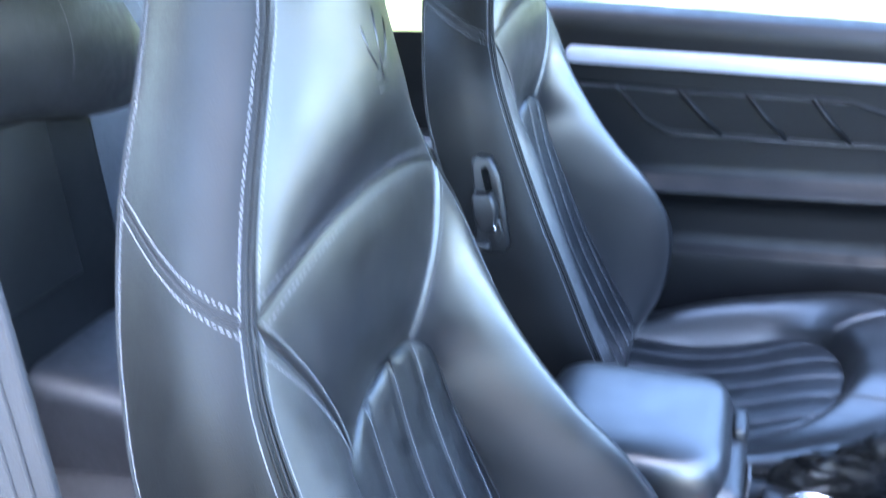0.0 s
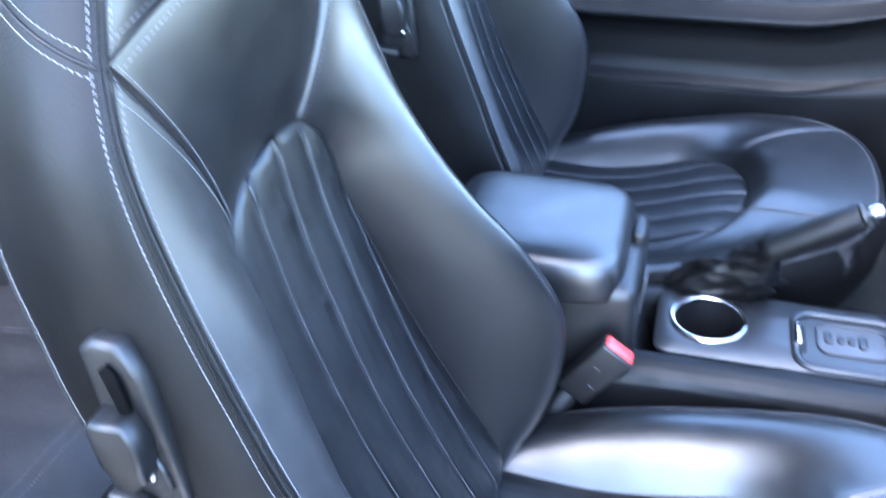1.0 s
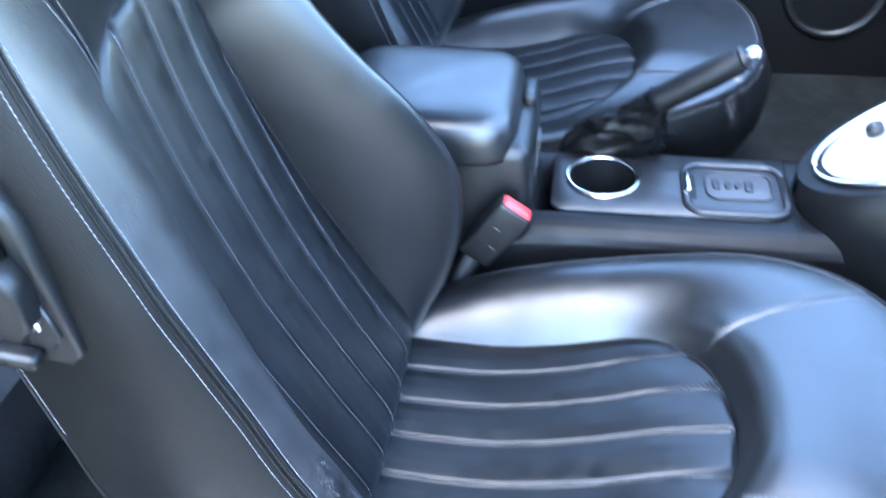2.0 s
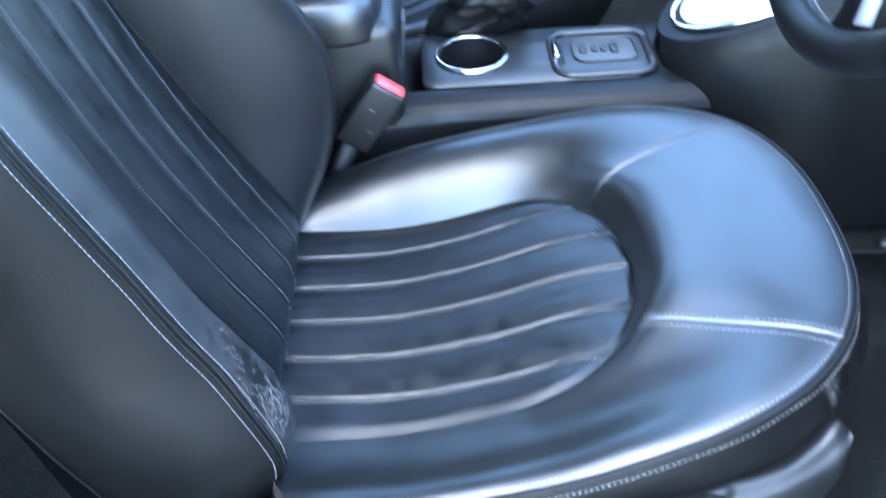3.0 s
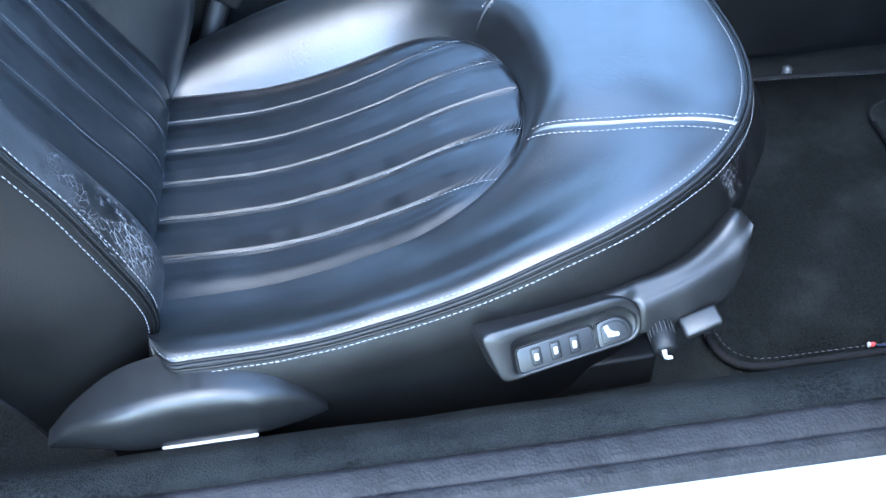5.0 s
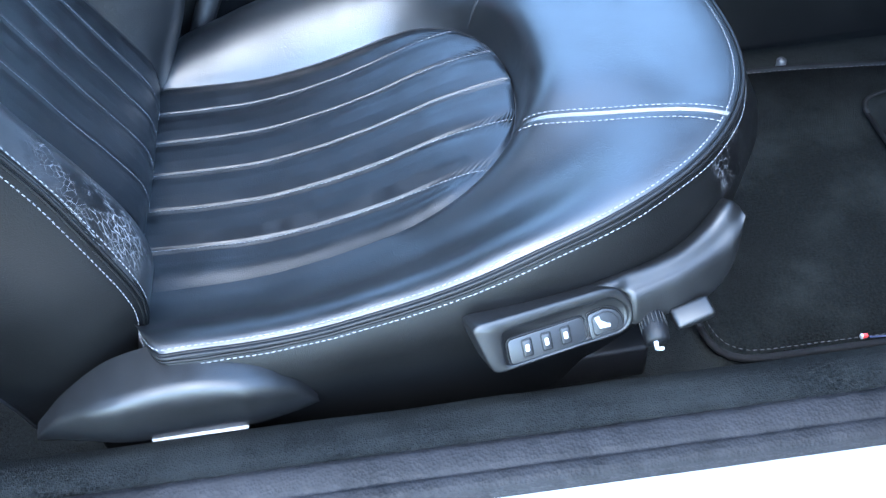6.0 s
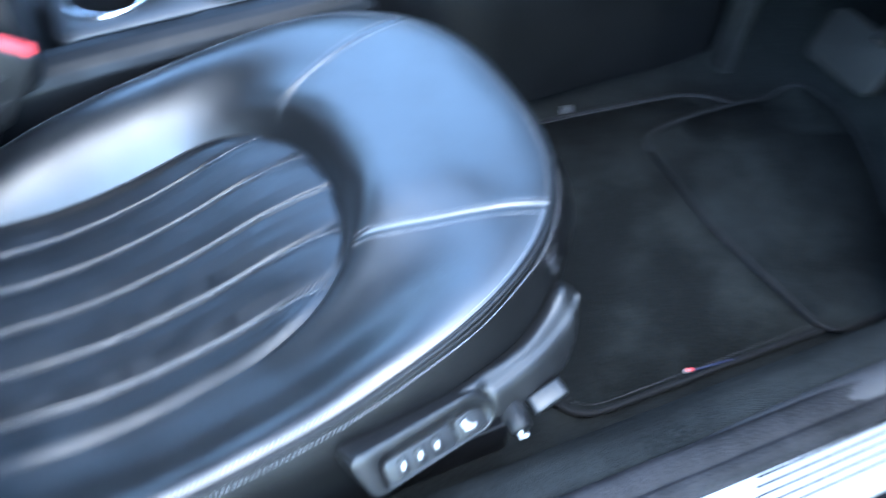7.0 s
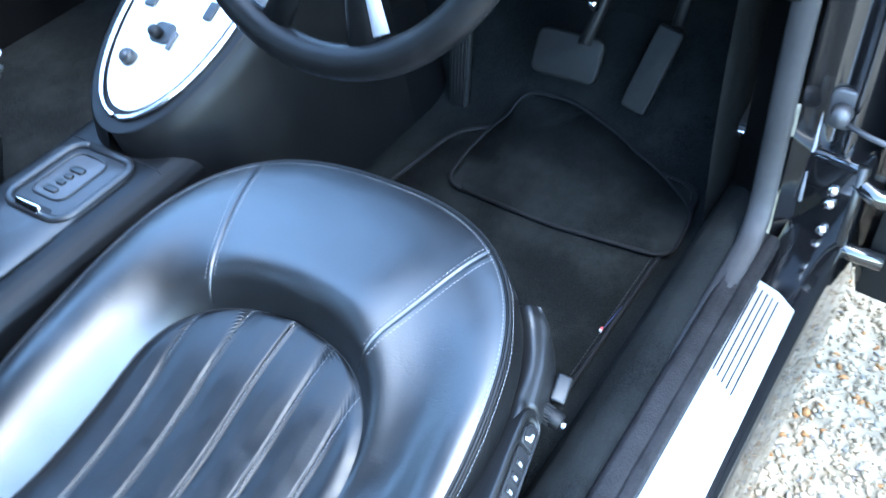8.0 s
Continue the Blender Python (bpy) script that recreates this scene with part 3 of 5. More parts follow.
def make_seat(label):
    seat = thing("front_seat", (0.35, 0.0, 0.305), label, "car seat", "front seats of the car")
    mid = Vector((0.40, 0, 0.30))
    # cushion
    al = spread(-1, 1, 150, (-T_SEAM, T_SEAM), 0.014, 13)
    worn = scuffed(WORN_LIT, (-0.126, -0.187, 0.248), 0.036, UP, 2.1, 0.75)
    nose = scuffed(SIDE, (0.322, -0.172, 0.190), 0.026, Vector((0, 0, 1)), 1.4, 0.8)
    cush = part("seat_cushion", sheet(spread(-1, 1, 130), (0, 0.03, 0.06, 0.12, 0.2, 0.3, 0.45, 0.6, 0.8, 1.0), cushion_skirt), nose, seat, "black grained leather cushion side")
    fs = spread(0, 1, 44, (0.03, 0.97), 0.03, 9)
    part("side_bolster", sheet([a for a in al if a <= -T_SEAM] , fs, cushion_top), LEATHER, cush)
    part("side_bolster", sheet([a for a in al if a >= T_SEAM], fs, cushion_top), LEATHER, cush)
    part("front_panel", sheet([a for a in al if -T_SEAM <= a <= T_SEAM], fs, cushion_top), LEATHER, cush)
    xs = sorted(set(list(np.linspace(0.145, 0.405, 34)) + [0.405 + 0.131 * math.sin(q) for q in np.linspace(0, math.pi / 2, 26)]))
    part("pleated_insert", sheet(xs, np.linspace(-1, 1, 301), cushion_insert), PLEAT, cush, "pleated black leather insert")
    part("edge_seam", sweep([edge_rim(a) + Vector((0, 0, 0.0002)) for a in np.linspace(-1, 1, 200)], 0.0016, 6), SEAM, cush)
    def inset(a, d):
        return 1 - d / max(0.02, (edge_rim(a) - Vector((*insert_rim(a), edge_rim(a).z))).length)
    part("edge_piping", sweep([cushion_top(a, inset(a, 0.0030)) - Vector((0, 0, 0.0006)) for a in np.linspace(-1, 1, 260)], 0.0015, 8), SIDE, cush)
    part("edge_piping", sweep([cushion_skirt(a, 0.018) for a in np.linspace(-1, 1, 260)], 0.0014, 8), SIDE, cush)
    part("insert_seam", sweep([Vector((*insert_rim(a), cushion_plane(insert_rim(a)[0]) - 0.0032)) for a in np.linspace(-0.36, 1, 120)], 0.0012, 6), SEAM, cush)
    rows = []
    for s in (-1, 1):
        for off in (-0.012, 0.012):
            rows.append([(s * (T_SEAM) + off, f) for f in np.linspace(0.05, 0.97, 60)])
    st = seam_rows(cushion_top, rows, mid)
    st += seam_rows(cushion_top, [[(a, inset(a, 0.0070)) for a in np.linspace(-1, 1, 300)]], mid)
    st += seam_rows(cushion_skirt, [[(a, 0.040) for a in np.linspace(-1, 1, 300)]], mid)
    part("stitching", stitches(st, lift=0.0004), THREAD, cush, "pale grey top stitching")
    lines = []
    for n in PLEATS:
        x1 = 0.405 + 0.131 * (1 - abs(n * 0.0522 / 0.14) ** 2.3) ** 0.4348 - 0.003
        lines.append(outward(on_sheet(cushion_insert, [(x, (n * cushion_pitch(x) - 0.0026) / insert_half(x)) for x in np.linspace(0.17, x1, 70)], 0.0005), mid))
    for line in lines:
        part("pleat_stitching", stitches([line], 0.0030, 0.0009, 0.00032), THREAD, cush)
    # backrest
    mid = back(0, 0.4, -0.2)
    al = spread(-1, 1, 150, (-A_CROSS, A_CROSS), 0.014, 13)
    rest = part("backrest", sheet(np.linspace(-1, 1, 25), np.linspace(0, 1, 40), back_shell), SIDE, seat)
    part("side_bolster", join(sheet([a for a in al if a <= -A_CROSS], fs, back_bolster), sheet(np.linspace(0, 1, 8), fs, lambda k, f: bolster_foot(k, f)(-1))), worn, rest)
    part("side_bolster", join(sheet([a for a in al if a >= A_CROSS], fs, back_bolster), sheet(np.linspace(0, 1, 8), fs, lambda k, f: bolster_foot(k, f)(1))), LEATHER, rest)
    part("shoulder_panel", sheet([a for a in al if -A_CROSS <= a <= A_CROSS], fs, back_bolster), LEATHER, rest)
    vs_ = sorted(set(list(np.linspace(-0.05, 0.42, 44)) + [0.42 + 0.0758 * math.sin(q) for q in np.linspace(0, math.pi / 2, 24)]))
    part("pleated_insert", sheet(vs_, np.linspace(-1, 1, 281), back_insert), PLEAT, rest, "pleated black leather insert")
    part("headrest", sheet(np.linspace(-1, 1, 33), np.linspace(0, 1, 40), headrest_front), LEATHER, rest, "built-in headrest with an embossed emblem")
    for s in (-1, 1):
        fn = back_side(s)
        part("side_panel", join(sheet(np.linspace(0, 1, 24), np.linspace(0, 1, 70), fn), sheet(np.linspace(0, 1, 24), np.linspace(0, 1, 8), side_foot(s))), SIDE, rest, "grained black leather side of the backrest")
        tt = np.linspace(0, 0.93, 120)
        front = [fn(0, t) for t in tt]
        part("front_seam", sweep([p + OUT * 0.0002 for p in front], 0.0010, 6), SEAM, rest)
        part("front_piping", sweep([fn(0.014, t) for t in tt], 0.0011, 8), SIDE, rest)
        part("front_piping", sweep([p + OUT * 0.0010 - Vector((0, s * 0.0024, 0)) for p in front], 0.0011, 8), SIDE, rest)
        part("rear_piping", sweep([fn(1, t) for t in tt], 0.0016, 6), SEAM, rest)
    st = []
    for s in (-1, 1):
        fn = back_side(s)
        st += seam_rows(fn, [[(k, t) for t in np.linspace(0.01, 0.93, 160)] for k in (0.045,)], mid)
        st += seam_rows(fn, [[(0.97, t) for t in np.linspace(0.36, 0.93, 100)]], mid)
        st += seam_rows(back_bolster, [[(s * a, 0.95) for a in np.linspace(A_CROSS, 1, 120)]], mid)
        st += seam_rows(back_bolster, [[(s * A_CROSS + o, f) for f in np.linspace(0.03, 0.97, 50)] for o in (-0.012, 0.012)], mid)
        st += seam_rows(headrest_front, [[(s * 0.955, t) for t in np.linspace(0.02, 0.9, 60)]], mid)
        # seam across the side panel, from the crossing up to the rear edge
        for o in (-0.006, 0.006):
            st += seam_rows(fn, [[(k, 0.7118 + 0.0847 * k + o) for k in np.linspace(0.06, 0.97, 30)]], mid)
        part("side_seam", sweep([fn(k, 0.7118 + 0.0847 * k) for k in np.linspace(0, 1, 24)], 0.0014, 6), SEAM, rest)
    st += seam_rows(headrest_front, [[(k, o) for k in np.linspace(-0.95, 0.95, 60)] for o in (0.028,)], mid)
    st += seam_rows(back_bolster, [[(a, 0.95) for a in np.linspace(-A_CROSS + 0.01, A_CROSS - 0.01, 60)]], mid)
    part("arch_piping", sweep([headrest_front(k, 0) for k in np.linspace(-1, 1, 50)], 0.0014, 6), SEAM, rest)
    part("stitching", stitches(st, lift=0.0004), THREAD, rest, "pale grey top stitching")
    part("insert_seam", sweep([back(*back_insert_rim(a), back_depth(back_insert_rim(a)[1])) for a in np.linspace(-1, 1, 120)], 0.0013, 6), SEAM, rest)
    lines = []
    for n in (-2, -1, 0, 1, 2):
        v1 = 0.42 + 0.076 * max(0, 1 - (abs(n * BACK_PITCH / 0.0905)) ** 2.22) ** 0.385 - 0.004 if abs(n) < 2 else 0.40
        uvs = [(v, (n * BACK_PITCH - 0.0026) / back_insert_half(v)) for v in np.linspace(0.0, v1, 80)]
        lines.append(outward(on_sheet(back_insert, uvs, 0.0005), mid))
    for line in lines:
        part("pleat_stitching", stitches([line], 0.0030, 0.0009, 0.00032), THREAD, rest)
    # embossed emblem on the headrest: three prongs on a bar and a stem
    em = []
    def hp(u, v):
        h = curve(v, HEAD_V, HEAD_U)
        return headrest_front(u / h, (v - 0.613) / 0.272) - OUT * 0.0002
    U0 = 0.0
    for line, r in ((((U0, 0.694), (U0, 0.742)), 0.0012), (((U0 - 0.017, 0.733), (U0 - 0.013, 0.718), (U0 - 0.006, 0.705), (U0, 0.703)), 0.0012), (((U0 + 0.017, 0.733), (U0 + 0.013, 0.718), (U0 + 0.006, 0.705), (U0, 0.703)), 0.0012), (((U0 - 0.009, 0.698), (U0 + 0.009, 0.698)), 0.0012), (((U0 - 0.007, 0.688), (U0 + 0.007, 0.688)), 0.0012)):
        em.append(sweep([hp(*p) for p in line], r, 6))
    part("emblem", join(*em), LEATHER, rest, "embossed three-pronged emblem")
    # tilt lever on the outer shoulder of the backrest
    def lev_m(y):
        return Matrix(((1, 0, 0, 0), (0, 0, -1, y), (0, 0.88, 0, 0.0934), (0, 0, 0, 1)))
    lev = part("lever_surround", slab([(0.035, 0.887), (0.045, 0.897), (0.062, 0.895), (0.073, 0.866), (0.079, 0.811), (0.084, 0.756), (0.075, 0.743), (0.045, 0.747), (0.033, 0.761), (0.039, 0.811)], 0.022, lev_m(-0.2340), 0.005, 3), PLASTIC, seat, "black plastic lever surround on the backrest")
    part("lever_slot", slab([(0.050, 0.879), (0.055, 0.883), (0.060, 0.877), (0.064, 0.846), (0.056, 0.843)], 0.003, lev_m(-0.2385), 0.0005), mat("slot_shadow_plastic", (0.0015, 0.0015, 0.0016), 0.8, spec=0.05), lev)
    part("tilt_lever", slab([(0.039, 0.838), (0.043, 0.844), (0.065, 0.844), (0.071, 0.826), (0.071, 0.796), (0.061, 0.783), (0.049, 0.787), (0.041, 0.806)], 0.022, lev_m(-0.2520), 0.004, 3), PLASTIC, lev)
    part("lever_pocket", slab([(0.059, 0.801), (0.071, 0.803), (0.077, 0.776), (0.069, 0.763), (0.055, 0.768)], 0.004, lev_m(-0.2375), 0.002), PLASTIC, lev)
    part("pocket_lip", block((0.046, -0.2400, 0.761), (0.028, 0.014, 0.012), 0.004, (0, 8, 0)), PLASTIC, lev)
    part("screw", sweep([(0.064, -0.2360, 0.786), (0.064, -0.2400, 0.786)], 0.004, 10), CHROME, lev)
    # runners under the cushion
    for y in (-0.20, 0.20):
        part("seat_runner", block((0.38, y, 0.325), (0.46, 0.035, 0.04), 0.004), PLASTIC_DARK, seat)
    part("seat_base", block((0.37, 0, 0.36), (0.40, 0.36, 0.05), 0.01), PLASTIC_DARK, seat)
    return seat


driver = make_seat("black leather sports seat with pleated insert and worn bolster")
passenger = copy_thing(driver, pose(0.35 - 0.08, 0.735, 0.310))
passenger["label"] = "black leather sports seat with pleated insert beside the passenger door"


# ---- driver's seat trim: switch panel and hinge cover ----
def upright(y):
    """Lays a plate's (x, y) outline upright, x forward, y up, facing the door at this y."""
    return Matrix(((1, 0, 0, 0), (0, 0, -1, y), (0, 1, 0, 0), (0, 0, 0, 1)))


# a dished switch pod and the arm that runs from it round the front of the cushion
POD_O = Vector((0.5105, -0.263, 0.437))
POD_X = Vector((0.06, 0.012, 0.0)).normalized()
POD_Y = Vector((0, math.sin(radians(30)), math.cos(radians(30))))
POD_Y = (POD_Y - POD_X * POD_Y.dot(POD_X)).normalized()
POD_N = POD_X.cross(POD_Y)
POD_M = Matrix(((POD_X.x, POD_Y.x, POD_N.x, POD_O.x), (POD_X.y, POD_Y.y, POD_N.y, POD_O.y), (POD_X.z, POD_Y.z, POD_N.z, POD_O.z), (0, 0, 0, 1))) @ Matrix.Diagonal((0.001, 0.001, 0.001, 1))


def pod(x, y, out):
    return POD_M @ Vector((x, y, out))


def polar(outline, c, n, grow=0.0):
    """The outline as n points at even angles about c, moved out by grow."""
    o = [Vector(p) - Vector(c) for p in outline]
    res = []
    for i in range(n):
        d = Vector((math.cos(2 * math.pi * i / n), math.sin(2 * math.pi * i / n)))
        best = 0
        for a, b in zip(o, o[1:] + o[:1]):
            e = b - a
            det = d.x * -e.y + d.y * e.x
            if abs(det) < 1e-9:
                continue
            r = (a.x * -e.y + a.y * e.x) / det
            t = (d.x * a.y - d.y * a.x) / det
            if r > 0 and -1e-6 <= t <= 1 + 1e-6:
                best = max(best, r)
        res.append((c[0] + d.x * (best + grow), c[1] + d.y * (best + grow)))
    return res


POD_OUTER = soft_outline([(-56, 31), (-47, -6), (-43, -13.5), (60, -13.5), (67, -6), (67, 10), (58, 24), (46, 28.5)], 7, 5)
POD_INNER = soft_outline([(-35, -10), (-35, 20.5), (50, 20.5), (63, 8), (63, -4), (57, -10.5)], 7, 5)


def pod_lip(y):
    return lerp(y, (-13, 28), (1.6, 9.5))


def pod_tray():
    n, c = 128, (6, 4)
    rings = [[pod(x, y, -24) for x, y in polar(POD_OUTER, c, n)]]
    for outline, grow, dz in ((POD_OUTER, 0.0, -2.6), (POD_OUTER, -0.5, -0.9), (POD_OUTER, -1.6, 0.0), (POD_INNER, 1.6, 0.0), (POD_INNER, 0.5, -0.6), (POD_INNER, 0.0, -1.5)):
        rings.append([pod(x, y, pod_lip(y) + dz) for x, y in polar(outline, c, n, grow)])
    rings.append([pod(x, y, -0.3) for x, y in polar(POD_INNER, c, n, -0.6)])
    rings.append([pod(c[0] + (x - c[0]) * 0.02, c[1] + (y - c[1]) * 0.02, -0.3) for x, y in polar(POD_INNER, c, n)])
    vs = [v for r in rings for v in r]
    fs = [(k * n + i, k * n + (i + 1) % n, (k + 1) * n + (i + 1) % n, (k + 1) * n + i) for k in range(len(rings) - 1) for i in range(n)]
    return vs, fs


ARM_X = (30, 46, 69, 93, 117, 142, 158, 167, 172)
ARM_T = (27, 28.4, 29.2, 30.0, 33.5, 43.0, 53.5, 55.0, 50.0)
ARM_R = (12, 13, 15, 17.4, 20.3, 25.0, 31.5, 38.0, 44.0)
ARM_B = (-8, -9, -10.8, -11.2, -11.4, -5.0, 9.0, 25.0, 40.0)


def pod_arm(i, j):
    x = 30 + 142 * i
    t, r, b = curve(x, ARM_X, ARM_T), curve(x, ARM_X, ARM_R), curve(x, ARM_X, ARM_B)
    join_in = smooth_step((x - 57) / 12)
    back_off = -7 * smooth_step((x - 100) / 72) - 5 * max(0, (x - 155) / 17) ** 2
    y = curve(j, (0, 0.16, 0.30, 0.48, 0.56, 0.70, 0.86, 1), (b, b, b + 0.10 * (r - b), b + 0.78 * (r - b), r, r + 0.35 * (t - r), t, t))
    out = curve(j, (0, 0.16, 0.30, 0.48, 0.56, 0.70, 0.86, 1), [a_ + (b_ - a_) * join_in for a_, b_ in zip((-26, -12, -10, -8, -6, 2.5, 1.0, -18), (-26, -4, 1.5, 6.8, 6.6, 3.6, -2.0, -18))]) + back_off
    return pod(x, y, out)


trim = part("switch_trim", pod_tray(), PLASTIC, driver, "dished black plastic seat switch pod")
part("trim_arm", grid(70, 40, pod_arm), PLASTIC, trim, "smooth black plastic arm round the cushion")
part("switch_plate", slab(round_rect(-1, -0.5, 59, 19.5, 4, 5), 2.0, POD_M @ pose(0, 0, 0.9), 0.5), TRAY, trim, "satin dark grey switch plate")
part("plate_groove", sweep([pod(x, y, 0.1) for x, y in (lambda r: r + r[:1])(round_rect(-1, -0.5, 61, 21.5, 5, 5))], 0.0006, 5, up=POD_N), PLASTIC_DARK, trim)
HEAT = soft_outline([(32, -11), (32, 9), (47, 10.5), (55, 6), (59, -3), (56, -10.5)], 4, 4)
pad = part("heater_switch", slab(HEAT, 2.4, POD_M @ pose(0, 0, 1.5), 0.6), TRAY, trim, "grey seat switch with a white symbol")
part("pad_groove", sweep([pod(x, y, 0.2) for x, y in (lambda r: r + r[:1])([(45 + (x - 45) * 1.08, (y + 0.5) * 1.10 - 0.5) for x, y in HEAT])], 0.0006, 5, up=POD_N), PLASTIC_DARK, trim)
part("pad_ring", sweep([pod(x, y, 1.6) for x, y in (lambda r: r + r[:1])([(45 + (x - 45) * 0.78, (y + 0.5) * 0.76 - 0.5) for x, y in HEAT])], 0.0004, 5, up=POD_N), PLASTIC_DARK, pad)
part("seat_symbol", join(sweep([pod(39, 5.5, 1.6), pod(41, -2.5, 1.6), pod(48, -3.2, 1.6)], 0.0019, 6, up=POD_N), sweep([pod(40, 1.5, 1.6), pod(45, -2.0, 1.6)], 0.0014, 6, up=POD_N)), WHITE, pad)
for n in range(3):
    x = -16.6 + 15.0 * n
    well = part("button_well", slab(round_rect(x, -0.5, 8.4, 14.5, 1.5, 3), 0.8, POD_M @ pose(0, 0, 1.15), 0.2), PLASTIC_DARK, trim)
    part("memory_button", slab(round_rect(x, -0.5, 6.2, 12.0, 1.2, 3), 1.2, POD_M @ pose(0, 0, 1.75), 0.5), TRAY, well)
    part("button_light", slab(round_rect(x, -0.5, 3.0, 5.5, 0.8, 3), 0.6, POD_M @ pose(0, 0, 1.95), 0.2), WHITE, well, "small white button mark")
knob = part("lumbar_knob", sweep([(0.592, -0.235, 0.431), (0.592, -0.262, 0.424), (0.592, -0.268, 0.422), (0.592, -0.270, 0.4215)], (0.0092, 0.0096, 0.0092, 0.007), 24), PLASTIC_DARK, driver, "ribbed black knob")
part("knob_symbol", join(sweep([(0.589, -0.2715, 0.426), (0.591, -0.2715, 0.417)], 0.0018, 6), sweep([(0.591, -0.2715, 0.417), (0.596, -0.2715, 0.416)], 0.0016, 6)), WHITE, knob)
for n in range(18):
    q = 2 * math.pi * n / 18
    part("knob_rib", sweep([(0.592 + 0.0094 * math.cos(q), -0.240, 0.4295 + 0.0094 * math.sin(q)), (0.592 + 0.0096 * math.cos(q), -0.260, 0.4245 + 0.0096 * math.sin(q))], 0.0007, 4), PLASTIC_DARK, knob)
part("slide_lever", block((0.622, -0.2535, 0.4295), (0.031, 0.017, 0.011), 0.0035, (18, -12, 8)), PLASTIC, driver, "black seat slide lever")
# leaf-shaped cover of the backrest hinge beside the cushion: a gently sloping top, a rounded edge, an upright side
HINGE_X = (0.125, 0.135, 0.150, 0.184, 0.218, 0.253, 0.279, 0.303, 0.320, 0.330, 0.337)
HINGE_T = (0.392, 0.402, 0.416, 0.437, 0.447, 0.449, 0.445, 0.436, 0.423, 0.410, 0.390)


def hinge_cover(i, j):
    x = 0.125 + 0.212 * i
    top = curve(x, HINGE_X, HINGE_T)
    reach = smooth_step((x - 0.115) / 0.09) * math.sqrt(max(0.0, min(1, (0.340 - x) / 0.05)))
    y = curve(j, (0, 0.12, 0.3, 0.45, 0.55, 0.63, 0.72, 1), (-0.257, -0.262, -0.2655, -0.266, -0.264, -0.2595, -0.253, -0.222))
    d = curve(j, (0, 0.3, 0.45, 0.55, 0.63, 0.72, 1), (1.0, 0.42, 0.20, 0.085, 0.035, 0.02, 0.0))
    return Vector((x, -0.236 + (y + 0.236) * (0.25 + 0.75 * reach), top - 0.004 * (1 - j) - (top - 0.386) * d * (1 if top > 0.386 else 0)))


part("hinge_cover", grid(60, 44, hinge_cover), PLASTIC, driver, "leaf-shaped black plastic hinge cover")
part("runner_label", block((0.246, -0.2575, 0.3808), (0.072, 0.003, 0.0020), 0.0008, (0, 2, 0)), WHITE, driver, "white strip under the seat")

# belt buckle between seat and tunnel
buckle = thing("seat_belt_buckle", (0.23, 0.235, 0.41), "black seat belt buckle with a red release button on its stalk", "seat belt buckle")
M = pose(0.2845, 0.236, 0.510, 0, 36, 0)
bk = block((0, 0, 0), (0.042, 0.024, 0.086), 0.004)
bk.transform(M)
bb = part("buckle_body", bk, PLASTIC, buckle)
rd = block((0, 0, 0.041), (0.036, 0.017, 0.012), 0.003)
rd.transform(M)
part("release_button", rd, RED, buckle, "red plastic release button")
for x, z in ((-0.004, 0.012), (0.008, -0.014)):
    tick = block((x, -0.0121, z), (0.008, 0.001, 0.002), 0)
    tick.transform(M)
    part("moulded_mark", tick, GREY_PLASTIC, bb)
part("stalk", sweep([(0.215, 0.232, 0.35), (0.232, 0.233, 0.420), (0.262, 0.236, 0.478)], (0.010, 0.011, 0.013), 8, 0.6, (0, 1, 0)), PLASTIC_DARK, buckle)

# ---- floor, tunnel, sill ----
def toe(x):
    return 0.302 if x < 1.14 else 0.302 + (x - 1.14) * 0.75
solo("floor", grid(60, 24, lambda i, j: Vector((-0.75 + 2.15 * i, -0.26 + 1.36 * j, toe(-0.75 + 2.15 * i) + 0.0015 * noise.noise(Vector((i * 60, j * 40, 0)))))), CARPET, "black carpeted car floor rising to the bulkhead", "floor", "structure")
sill_profile = [(-0.243, 0.29), (-0.248, 0.325), (-0.255, 0.355), (-0.268, 0.382), (-0.286, 0.397), (-0.304, 0.402), (-0.318, 0.401), (-0.324, 0.393)]
def prof(profile, x0, x1, n=40, wob=0.0):
    m = len(profile)
    def fn(i, j):
        k = j * (m - 1)
        a = min(int(k), m - 2)
        t = k - a
        y = profile[a][0] * (1 - t) + profile[a + 1][0] * t
        x = x0 + (x1 - x0) * i
        y -= 0.030 * (x - 0.5)
        z = profile[a][1] * (1 - t) + profile[a + 1][1] * t
        return Vector((x, y, z + wob * noise.noise(Vector((x * 14, y * 30, 2)))))
    return grid(n, (m - 1) * 3, fn)
solo("sill_carpet", prof(sill_profile, -0.55, 1.16, 80, 0.002), CARPET, "black carpet over the inner door sill", "sill", "structure")
seal_p = [(-0.317, 0.392), (-0.318, 0.402), (-0.320, 0.4065), (-0.324, 0.4085), (-0.331, 0.4075), (-0.338, 0.4055), (-0.3415, 0.4035), (-0.344, 0.4045), (-0.350, 0.4035), (-0.3545, 0.400), (-0.357, 0.390)]
solo("door_seal", prof(seal_p, -0.55, 0.96, 60, 0.0012), RUBBER, "dusty black rubber door seal along the sill", "door seal", "structure")
rocker_p = [(-0.345, 0.36), (-0.350, 0.386), (-0.412, 0.384), (-0.419, 0.376), (-0.424, 0.350), (-0.430, 0.31), (-0.434, 0.25), (-0.43, 0.18), (-0.36, 0.16)]
solo("outer_sill", prof(rocker_p, -0.9, 1.08, 30), BLACKPAINT, "glossy black painted outer sill of the car", "car body", "structure")
